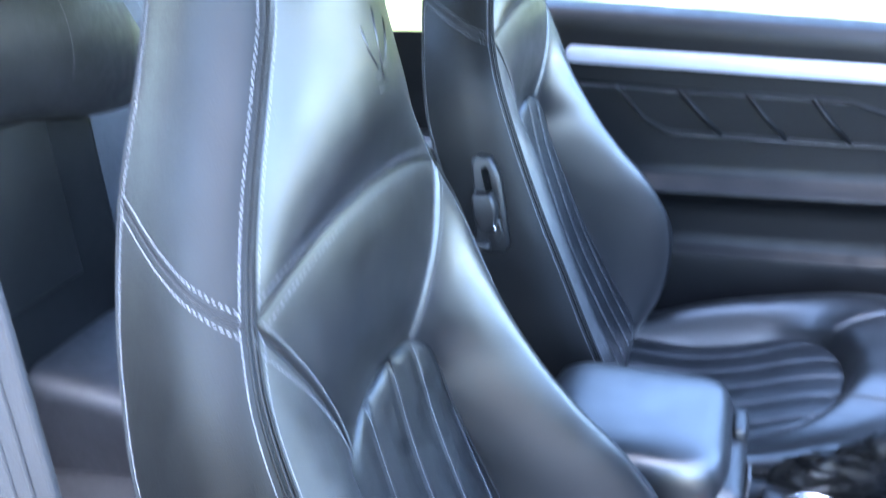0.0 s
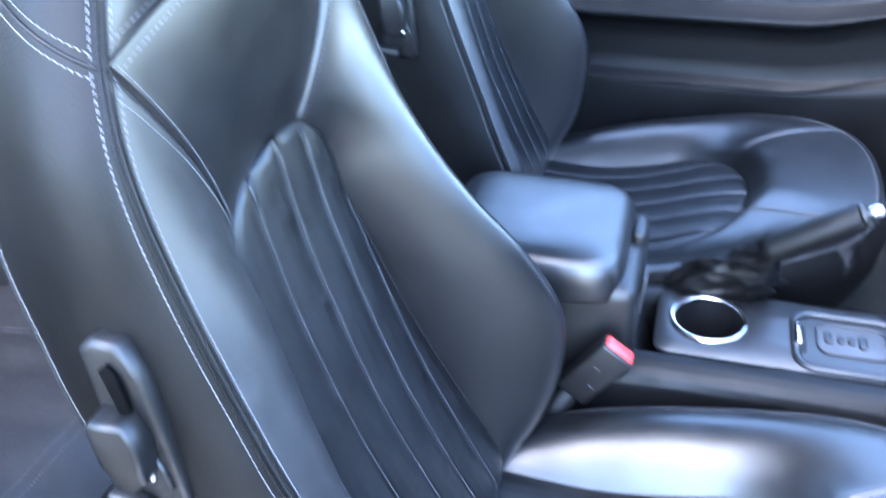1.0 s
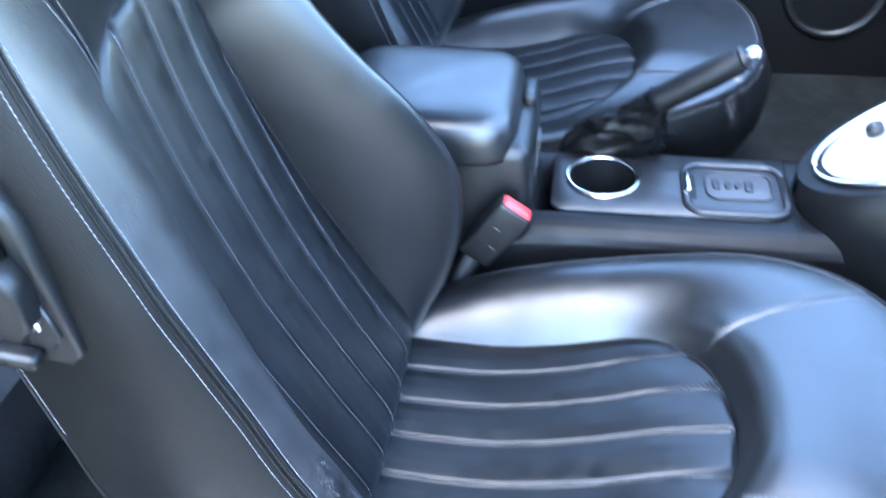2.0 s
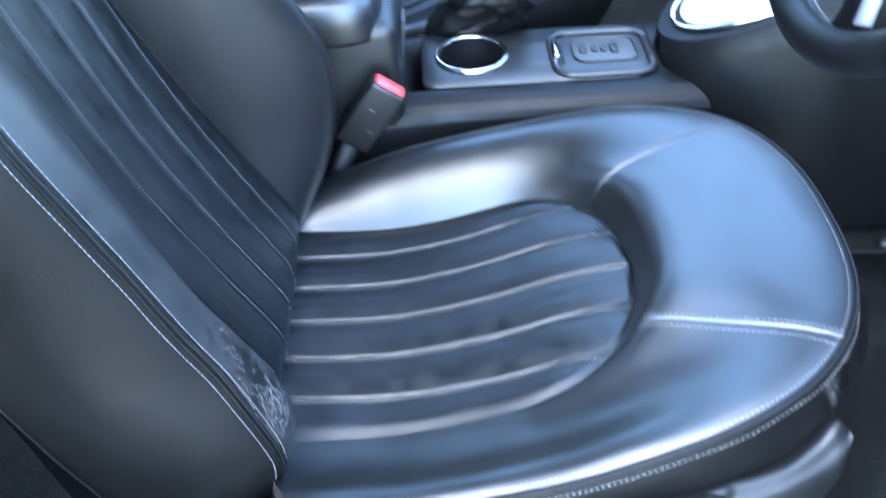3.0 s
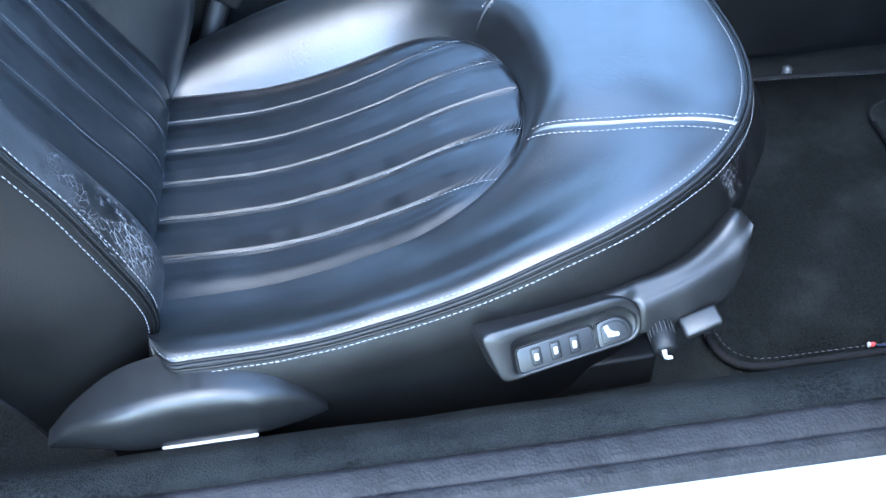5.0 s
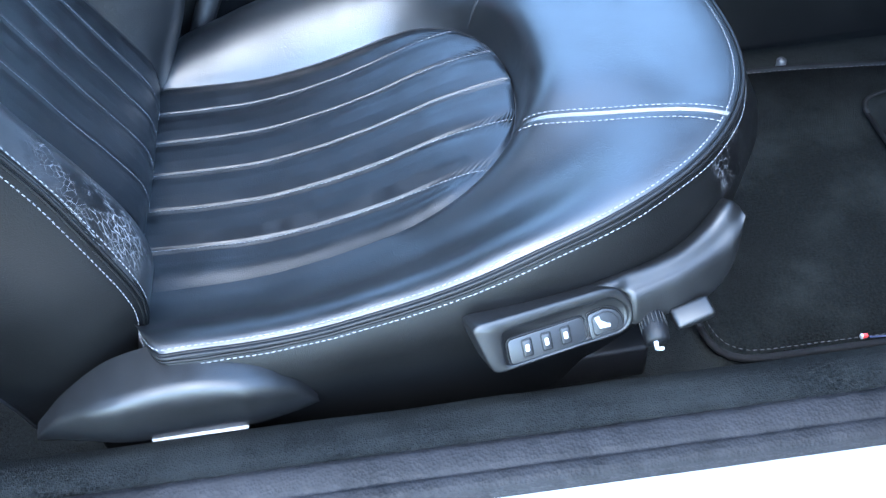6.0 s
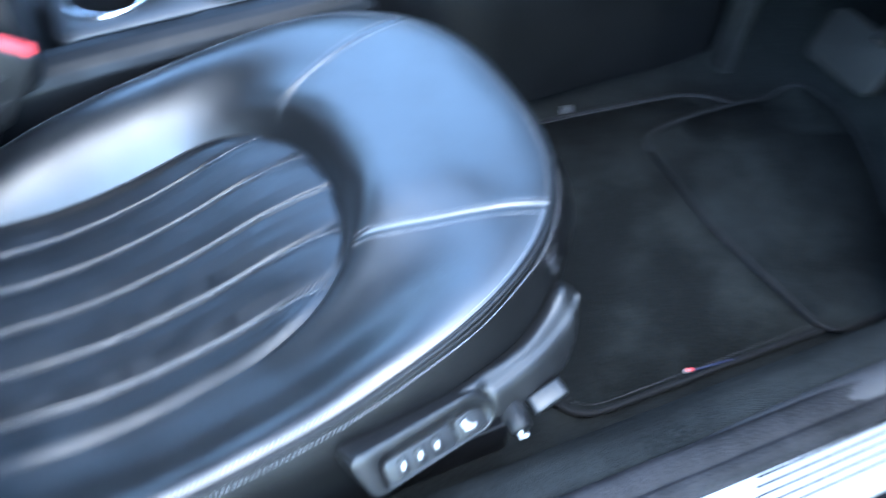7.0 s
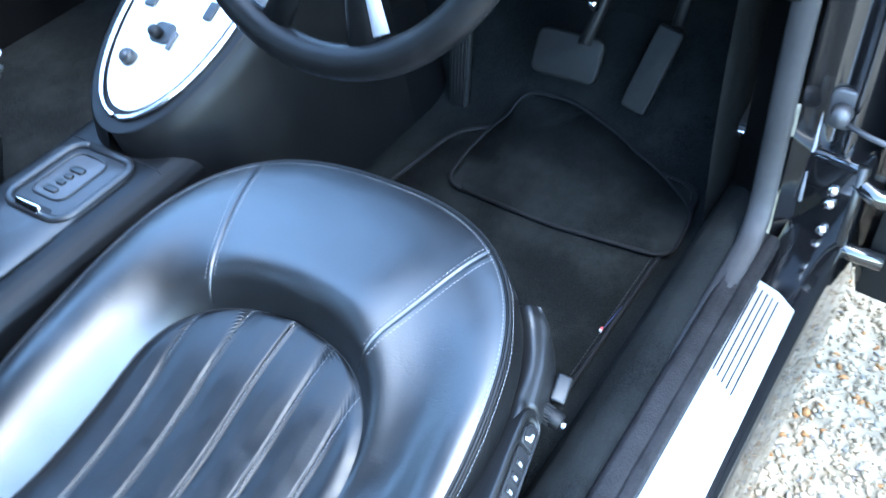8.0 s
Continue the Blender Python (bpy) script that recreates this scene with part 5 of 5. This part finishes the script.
part("lower_welt", sweep([(x, 1.066, 0.513 + 0.05 * smooth_step((x - 0.50) / 0.25)) for x in np.linspace(-0.1, 0.9, 40)], 0.003, 6), DOORCARD, pdoor)
part("speaker_ring", torus((0.82, 1.062, 0.47), 0.085, 0.008, 48, 8, Vector((1, 0, 0)), Vector((0, 0, 1))), PLASTIC, pdoor)
part("door_skin", grid(10, 10, lambda i, j: Vector((-0.2 + 1.38 * i, 1.19 + 0.05 * math.sin(math.pi * j), 0.16 + 0.76 * j))), BLACKPAINT, pdoor)
part("mirror_corner", block((-0.13, 1.10, 0.96), (0.05, 0.03, 0.12), 0.008), PLASTIC_DARK, pdoor)

# ---- rear seats and rear trim ----
def rear_seat(y0, label):
    s = thing("rear_seat", (-0.45, y0, 0.30), label, "car seat", "rear seats of the car")
    def cushion(i, j):
        x, k = -0.74 + 0.54 * i, j * 2 - 1
        z = 0.44 + 0.06 * i + 0.045 * abs(k) ** 2.5 - 0.05 * max(0, (i - 0.86) / 0.14) ** 2 + 0.003 * abs(math.sin(k * 9)) * (1 if abs(k) < 0.55 else 0)
        return Vector((x, y0 + 0.24 * k, z - 0.05 * max(0, (abs(k) - 0.85) / 0.15) ** 2))
    def cushion_front(i, j):
        k = i * 2 - 1
        p = cushion(1, i)
        return Vector((p.x + 0.02 * math.sin(j * math.pi) - 0.03 * j, p.y, p.z + (0.285 - p.z) * j))
    c = part("cushion", join(grid(30, 40, cushion), grid(40, 10, cushion_front)), SOFT_LIT, s)
    part("cushion_stitching", stitches([outward(on_sheet(cushion, [(i, 0.5 + o) for i in np.linspace(0.05, 0.93, 40)]), Vector((-0.5, y0, 0))) for o in (-0.30, 0.30, -0.285, 0.285)] + [outward(on_sheet(cushion, [(0.88 + o, j) for j in np.linspace(0.05, 0.95, 40)]), Vector((-0.5, y0, 0))) for o in (0, 0.025)]), THREAD, c)
    def rb(i, j):
        k, v = i * 2 - 1, j
        x = -0.66 - 0.16 * v + 0.06 * abs(k) ** 2.2 * (1 - v * 0.5)
        h = 0.245 * (1 - 0.22 * max(0, (v - 0.6) / 0.4) ** 2)
        return Vector((x - 0.06 * max(0, (v - 0.9) / 0.1) ** 2, y0 + h * k, 0.44 + 0.70 * v))
    b = part("backrest", grid(36, 36, rb), SOFT_LIT, s)
    def rb_side(sg):
        def fn(i, j):
            p = rb(0 if sg < 0 else 1, j)
            return p + Vector((-0.16 * i, sg * 0.02 * math.sin(math.pi * i), 0))
        return fn
    for sg in (-1, 1):
        part("backrest_side", grid(8, 24, rb_side(sg)), SOFT_LIT, b)
    for o in (-0.32, 0.32, -0.30, 0.30):
        part("back_stitching", stitches([outward(on_sheet(rb, [(0.5 + o, j) for j in np.linspace(0.05, 0.92, 60)]), Vector((-2, y0, 0.6)))]), THREAD, b)
    return s
rear_seat(0.02, "black leather rear seat behind the driver's seat")
rear_seat(0.71, "black leather rear seat beside the far quarter panel")
div = thing("rear_divider", (-0.50, 0.345, 0.29), "padded black leather divider with a dark recess between the rear seats", "rear console", kind="structure")
part("cushion_box", block((-0.50, 0.340, 0.475), (0.36, 0.22, 0.30), 0.035, (0, 6, 0), 4), SOFT_LIT, div, "padded leather box")
part("lower_box", block((-0.33, 0.300, 0.36), (0.26, 0.30, 0.16), 0.025, (0, 4, 0), 4), SOFT_LIT, div)
part("back_panel", block((-0.645, 0.335, 0.74), (0.06, 0.30, 0.50), 0.02), PLASTIC_DARK, div, "dark recessed panel")
part("inset_panel", block((-0.610, 0.285, 0.845), (0.012, 0.19, 0.24), 0.005), PLASTIC, div)
part("top_roll", sweep([(-0.66, 0.05, 1.12), (-0.63, 0.14, 1.11), (-0.62, 0.26, 1.09), (-0.62, 0.38, 1.07), (-0.63, 0.50, 1.03), (-0.66, 0.60, 0.98)], (0.07, 0.085, 0.092, 0.092, 0.085, 0.06), 24, 1.25), SOFT_LIT, div, "padded leather roll over the recess")
part("roll_stitching", stitches([[(Vector((-0.62 + 0.0945 * math.sin(radians(q)), 0.375, 1.07 + 0.1165 * math.cos(radians(q)))), Vector((math.sin(radians(q)), 0, math.cos(radians(q))))) for q in range(0, 125, 5)]]), THREAD, div)
solo("rear_shelf", block((-0.98, 0.365, 0.90), (0.36, 1.36, 0.05), 0.015), SIDE, "dark parcel shelf under the rear window", "shelf", "structure")
solo("rear_bulkhead", block((-0.86, 0.365, 0.58), (0.05, 1.36, 0.66), 0.01), CARPET, "dark bulkhead behind the rear seats", "wall", "structure")
def quarter(y0, s, name, label):
    t = thing(name, (-0.5, y0, 0.3), label, "side trim", kind="structure")
    part("trim_panel", grid(30, 24, lambda i, j: Vector((-1.0 + 0.90 * i, y0 + s * (0.03 * math.sin(math.pi * j) - 0.05 * max(0, j - 0.75)), 0.28 + 0.66 * j))), SIDE, t)
    part("ledge", block((-0.52, y0 - s * 0.03, 0.72), (0.66, 0.07, 0.04), 0.015), LEATHER, t)
    part("pillar", sweep([(-0.16, y0 + s * 0.02, 0.30), (-0.15, y0 + s * 0.02, 0.70), (-0.19, y0 - s * 0.02, 0.95), (-0.30, y0 - s * 0.18, 1.22)], (0.06, 0.06, 0.05, 0.04), 10), SIDE, t)
    return t
quarter(-0.34, -1, "quarter_trim_near", "black rear side trim and door pillar by the driver's door")
quarter(1.08, 1, "quarter_trim_far", "black rear side trim and pillar by the passenger door")
belt = thing("seat_belt", (0.0, -0.33, 0.30), "dark woven driver's seat belt hanging at the door pillar", "seat belt")
part("webbing", sweep([(0.067, -0.352, 1.20), (0.067, -0.355, 1.00), (0.060, -0.352, 0.85), (0.052, -0.345, 0.70), (0.03, -0.340, 0.55), (0.012, -0.335, 0.42)], 0.0245, 16, 0.06, (0, 1, 0)), BELT, belt)

for k in (-1, 1):
    part("woven_edge", sweep([(x + k * 0.0228, y - 0.0012, z) for x, y, z in ((0.067, -0.352, 1.20), (0.067, -0.355, 1.00), (0.060, -0.352, 0.85), (0.052, -0.345, 0.70), (0.03, -0.340, 0.55), (0.012, -0.335, 0.42))], 0.0016, 8), BELT, belt)
for k in (-0.013, -0.0045, 0.0045, 0.013):
    part("woven_rib", sweep([(x + k, y - 0.0012, z) for x, y, z in ((0.067, -0.352, 1.20), (0.067, -0.355, 1.00), (0.060, -0.352, 0.85), (0.052, -0.345, 0.70), (0.03, -0.340, 0.55), (0.012, -0.335, 0.42))], 0.0011, 6), BELT, belt)

# ---- body shell ----
def roof_at(i, j, lift):
    """The roof panel, from over the rear seats to the windscreen's top."""
    x, k = -0.70 + (1.05 + lift) * i, 2 * j - 1
    return Vector((x, 0.365 + (0.52 + lift) * k, 1.33 + lift - 0.045 * k * k - 0.05 * (2 * i - 1) ** 2))
solo("roof_lining", grid(30, 30, lambda i, j: roof_at(i, j, 0.0)), HEADLINER, "dark fabric roof lining over the seats", "ceiling", "structure")
solo("roof_skin", grid(30, 30, lambda i, j: roof_at(i, j, 0.035)), BLACKPAINT, "black painted car roof", "roof", "structure")
for y0, s in ((-0.36, -1), (1.09, 1)):
    solo("windscreen_pillar", sweep([(1.18, y0, 0.86), (0.98, y0 - s * 0.02, 0.98), (0.66, y0 - s * 0.10, 1.15), (0.36, y0 - s * 0.20, 1.28)], (0.030, 0.026, 0.024, 0.024), 12), BLACKPAINT, "black windscreen pillar of the car", "car body", "structure")
solo("bonnet", grid(24, 24, lambda i, j: Vector((1.22 + 1.2 * i, -0.45 + 1.63 * j, 0.88 - 0.16 * i * i - 0.10 * (2 * j - 1) ** 4))), BLACKPAINT, "glossy black bonnet of the car", "car body", "structure")
solo("front_wing", grid(20, 14, lambda i, j: Vector((1.14 + 1.3 * i, -0.46 - 0.03 * math.sin(math.pi * j), 0.20 + 0.60 * j))), BLACKPAINT, "glossy black front wing beyond the open door", "car body", "structure")
solo("far_wing", grid(20, 14, lambda i, j: Vector((1.14 + 1.3 * i, 1.19 + 0.03 * math.sin(math.pi * j), 0.20 + 0.60 * j))), BLACKPAINT, "glossy black far front wing", "car body", "structure")
for y0, nm in ((-0.47, "near"), (1.21, "far")):
    solo("rear_wing", grid(20, 14, lambda i, j: Vector((-1.6 + 1.42 * i, y0 + (0.03 if y0 > 0 else -0.03) * math.sin(math.pi * j), 0.20 + 0.70 * j))), BLACKPAINT, "glossy black rear wing of the car", "car body", "structure")
solo("boot_lid", grid(16, 16, lambda i, j: Vector((-1.7 + 0.62 * i, -0.45 + 1.63 * j, 0.93 - 0.10 * (1 - i) ** 2 - 0.05 * (2 * j - 1) ** 4))), BLACKPAINT, "glossy black boot lid", "car body", "structure")
solo("toe_wall", block((1.34, 0.365, 0.62), (0.05, 1.40, 0.55), 0.01), CARPET, "black carpeted bulkhead ahead of the pedals", "wall", "structure")
solo("kick_panel", grid(20, 12, lambda i, j: Vector((1.00 + 0.36 * i, -0.272 - 0.02 * i + 0.01 * math.sin(3 * j), 0.28 + 0.55 * j))), MAT, "black carpeted side panel of the footwell", "side trim", "structure")

# door opening ahead of the sill: seal, post, hinge and check arm
solo("post_seal", sweep([(0.66, -0.333, 0.394), (0.86, -0.338, 0.4015), (0.93, -0.340, 0.404), (0.962, -0.339, 0.420), (0.977, -0.337, 0.45), (0.982, -0.335, 0.52), (0.982, -0.333, 0.62), (0.980, -0.333, 0.75), (0.970, -0.329, 0.95)], 0.0068, 18, 2.1, (0, 1, 0)), POSTSEAL, "broad grey rubber door seal climbing the front post", "door seal", "structure")
solo("post_trim", grid(6, 24, lambda i, j: Vector((1.005 + 0.05 * i, -0.335 + 0.05 * i, 0.34 + 0.6 * j))), SIDE, "black trim inside the front door post", "side trim", "structure")
post = thing("door_post", (1.03, -0.37, 0.36), "glossy black painted front door post with a bright seam", "car body", kind="structure")
part("post_face", grid(16, 24, lambda i, j: Vector((0.985 + 0.045 * math.sin(math.pi * min(1, i * 1.6)) + 0.10 * smooth_step((i - 0.45) / 0.3), -0.352 - 0.11 * i, 0.30 + 0.62 * j - 0.05 * math.sin(math.pi * i) * (1 - j)))), BLACKPAINT, post)
part("sealant_bead", sweep([(1.015, -0.372, 0.42), (1.02, -0.371, 0.50), (1.02, -0.366, 0.62), (1.02, -0.360, 0.80)], 0.0022, 8), SILVER, post, "pale sealant bead")
hinge = thing("door_hinge", (1.09, -0.41, 0.40), "black door hinge and check arm with a steel pin", "door hinge")
part("check_plate", slab(round_rect(0, 0, 0.050, 0.034, 0.010), 0.008, pose(1.058, -0.390, 0.550, 0, -90, 0), 0.003), GREY_PLASTIC, hinge, "grey check arm plate")
part("check_boss", sweep([(1.052, -0.390, 0.552), (1.036, -0.390, 0.552)], (0.012, 0.010), 16), GREY_PLASTIC, hinge)
part("check_arm", sweep([(1.045, -0.393, 0.545), (1.03, -0.425, 0.545), (1.02, -0.47, 0.543)], 0.0032, 8), GREY_PLASTIC, hinge, "grey steel check arm")
part("hinge_leaf", slab(round_rect(0, 0, 0.15, 0.045, 0.008), 0.012, pose(1.075, -0.412, 0.420, 0, -96, 0), 0.003), BLACKPAINT, hinge)
part("hinge_block", block((1.066, -0.400, 0.395), (0.040, 0.080, 0.200), 0.010, (0, 0, -12)), BLACKPAINT, hinge, "glossy black hinge bracket")
part("hinge_arm", sweep([(1.06, -0.412, 0.475), (1.05, -0.428, 0.47), (1.045, -0.45, 0.46), (1.05, -0.48, 0.455)], (0.012, 0.011, 0.012, 0.012), 10), BLACKPAINT, hinge)
part("lower_arm", sweep([(1.06, -0.415, 0.375), (1.05, -0.430, 0.37), (1.05, -0.48, 0.365)], (0.012, 0.011, 0.012), 10), BLACKPAINT, hinge)
part("hinge_pin", sweep([(1.045, -0.428, 0.345), (1.045, -0.428, 0.495)], 0.006, 12), PLASTIC, hinge, "black hinge pin")
for z in (0.395, 0.435, 0.455):
    part("bolt", sweep([(1.046, -0.405, z), (1.038, -0.405, z)], (0.007, 0.006), 6), CHROME, hinge)
hinge.location.x -= 0.036
ddoor = thing("driver_door", (1.06, -0.48, 0.28), "wide open driver's door with black leather card", "car door")
def dcard(i, j):
    q = -0.462 - 1.05 * i
    return Vector((1.02 - 0.12 * i + 0.012 * math.sin(6 * j), q, 0.285 + 0.62 * j + 0.02 * (1 - j) * math.cos(i * 3)))
part("door_card", grid(30, 24, dcard), SIDE, ddoor)
part("door_skin", grid(30, 24, lambda i, j: dcard(i, j) + Vector((0.13 + 0.03 * math.sin(math.pi * j), 0, 0))), BLACKPAINT, ddoor)
part("door_edge", grid(8, 24, lambda i, j: dcard(0, j) + Vector((0.13 * i, 0.012 * math.sin(math.pi * i), 0))), BLACKPAINT, ddoor)
part("door_base", grid(8, 30, lambda i, j: dcard(j, 0) + Vector((0.13 * i, 0, -0.01 * math.sin(math.pi * i)))), BLACKPAINT, ddoor)
part("armrest", block((0.955, -1.0, 0.62), (0.07, 0.50, 0.05), 0.02, (0, 0, 6)), LEATHER, ddoor)

# ---- ground ----
def hill(x, y):
    return 0.006 * noise.noise(Vector((x * 2.5, y * 2.5, 0)))
gs = [-400, -120, -40, -15, -8, -5] + list(np.linspace(-4, 5, 91)) + [6, 9, 16, 40, 120, 400]
GRAVEL = mat("gravel_bed", (0.24, 0.185, 0.115), 0.9, vary=0.35, vary_size=30, grain=1.0, grain_size=60, second=(0.38, 0.30, 0.20), clouds=0.6)
solo("ground", sheet(gs, gs, lambda x, y: Vector((x, y, hill(x, y)))), GRAVEL, "pale gravel drive under and round the car", "ground", "structure")
solo("lawn", sheet([-60, -20, -3, 0, 3, 8, 20, 60], [2.0, 3.0, 4.6] + list(np.linspace(8, 60, 10)), lambda x, y: Vector((x, y, 0.03))), GRASS, "sunlit green lawn beside the gravel drive", "lawn", "structure")

# tall hedge beyond the lawn, past the passenger side
def hedge_leaves(n, seed):
    rng = random.Random(seed)
    vs, fs = [], []
    for _ in range(n):
        x = rng.uniform(-15, 9)
        top = 4.4 + 0.8 * noise.noise(Vector((x * 0.5, 3, 0))) + 0.5 * noise.noise(Vector((x * 1.7, 8, 0)))
        z = top * rng.random() ** 0.8
        thick = 1.1 + 0.4 * noise.noise(Vector((x, z, 5)))
        c = Vector((x, 10.0 + rng.uniform(-thick, thick), z + 0.05))
        turn = Euler((rng.uniform(0, 6), rng.uniform(0, 6), rng.uniform(0, 6))).to_matrix()
        r = rng.uniform(0.10, 0.22)
        k = len(vs)
        vs += [c + turn @ Vector(p) * r for p in ((-1, 0, 0), (0, -0.55, 0.12), (1, 0, 0), (0, 0.55, 0.12))]
        fs += [(k, k + 1, k + 2), (k, k + 2, k + 3)]
    return vs, fs


tagged(part("hedge", hedge_leaves(16000, 9), LEAF, None), "tall uneven yellow-green hedge beyond the lawn", "hedge", kind="stuff")


# loose stones over the drive beside the sill, too many to count
def stone_field(n, x0, x1, y0, y1, seed, lo, hi):
    rng = random.Random(seed)
    vs, fs = [], []
    for _ in range(n):
        c = Vector((rng.uniform(x0, x1), rng.uniform(y0, y1), 0))
        r = lo + (hi - lo) * rng.random() ** 2.2
        c.z = hill(c.x, c.y) + r * 0.25
        turn = Euler((rng.uniform(0, 6), rng.uniform(0, 6), rng.uniform(0, 6))).to_matrix()
        k = len(vs)
        sx, sy, sz = rng.uniform(0.8, 1.4), rng.uniform(0.7, 1.1), rng.uniform(0.5, 0.8)
        for a, b, d in ((1, 0, 0), (-1, 0, 0), (0, 1, 0), (0, -1, 0), (0, 0, 1), (0, 0, -1), (0.65, 0.65, 0.5), (-0.65, 0.6, 0.5), (0.6, -0.65, -0.5), (-0.6, -0.6, 0.55)):
            j = rng.uniform(0.85, 1.15) * r
            vs.append(c + turn @ Vector((a * sx * j, b * sy * j, d * sz * j)))
        for f in ((0, 6, 4), (0, 2, 6), (2, 4, 6), (2, 7, 4), (2, 1, 7), (1, 4, 7), (1, 9, 4), (1, 3, 9), (3, 4, 9), (3, 0, 4), (0, 8, 5), (0, 3, 8), (3, 5, 8), (0, 5, 2), (2, 5, 1), (1, 5, 3)):
            fs.append(tuple(k + i for i in f))
    return vs, fs


def stone_material():
    m = mat("gravel_stones", (0.14, 0.12, 0.10), 0.85, vary=0.3, vary_size=90, grain=0.4, grain_size=300)
    nt = m.node_tree
    b = nt.nodes["Principled BSDF"]
    geo = nt.nodes.new("ShaderNodeNewGeometry")
    ramp = nt.nodes.new("ShaderNodeValToRGB")
    ramp.color_ramp.interpolation = "CONSTANT"
    els = ramp.color_ramp.elements
    els[0].color = (0.24, 0.18, 0.115, 1)
    els[1].position, els[1].color = 0.93, (0.22, 0.10, 0.03, 1)
    for p, c in ((0.28, (0.28, 0.215, 0.14, 1)), (0.52, (0.20, 0.17, 0.14, 1)), (0.66, (0.26, 0.195, 0.12, 1)), (0.86, (0.31, 0.255, 0.18, 1))):
        e = els.new(p)
        e.color = c
    nt.links.new(geo.outputs["Random Per Island"], ramp.inputs[0])
    mix = nt.nodes.new("ShaderNodeMix")
    mix.data_type, mix.blend_type = "RGBA", "MULTIPLY"
    mix.inputs[0].default_value = 0.0
    nt.links.new(ramp.outputs[0], mix.inputs[6])
    nt.links.new(mix.outputs[2], b.inputs["Base Color"])
    return m


STONE = stone_material()
tagged(part("gravel", stone_field(22000, 0.5, 2.2, -1.25, -0.40, 5, 0.0022, 0.0085), STONE, None), "loose mixed pale and grey gravel beside the sill", "gravel", kind="stuff")
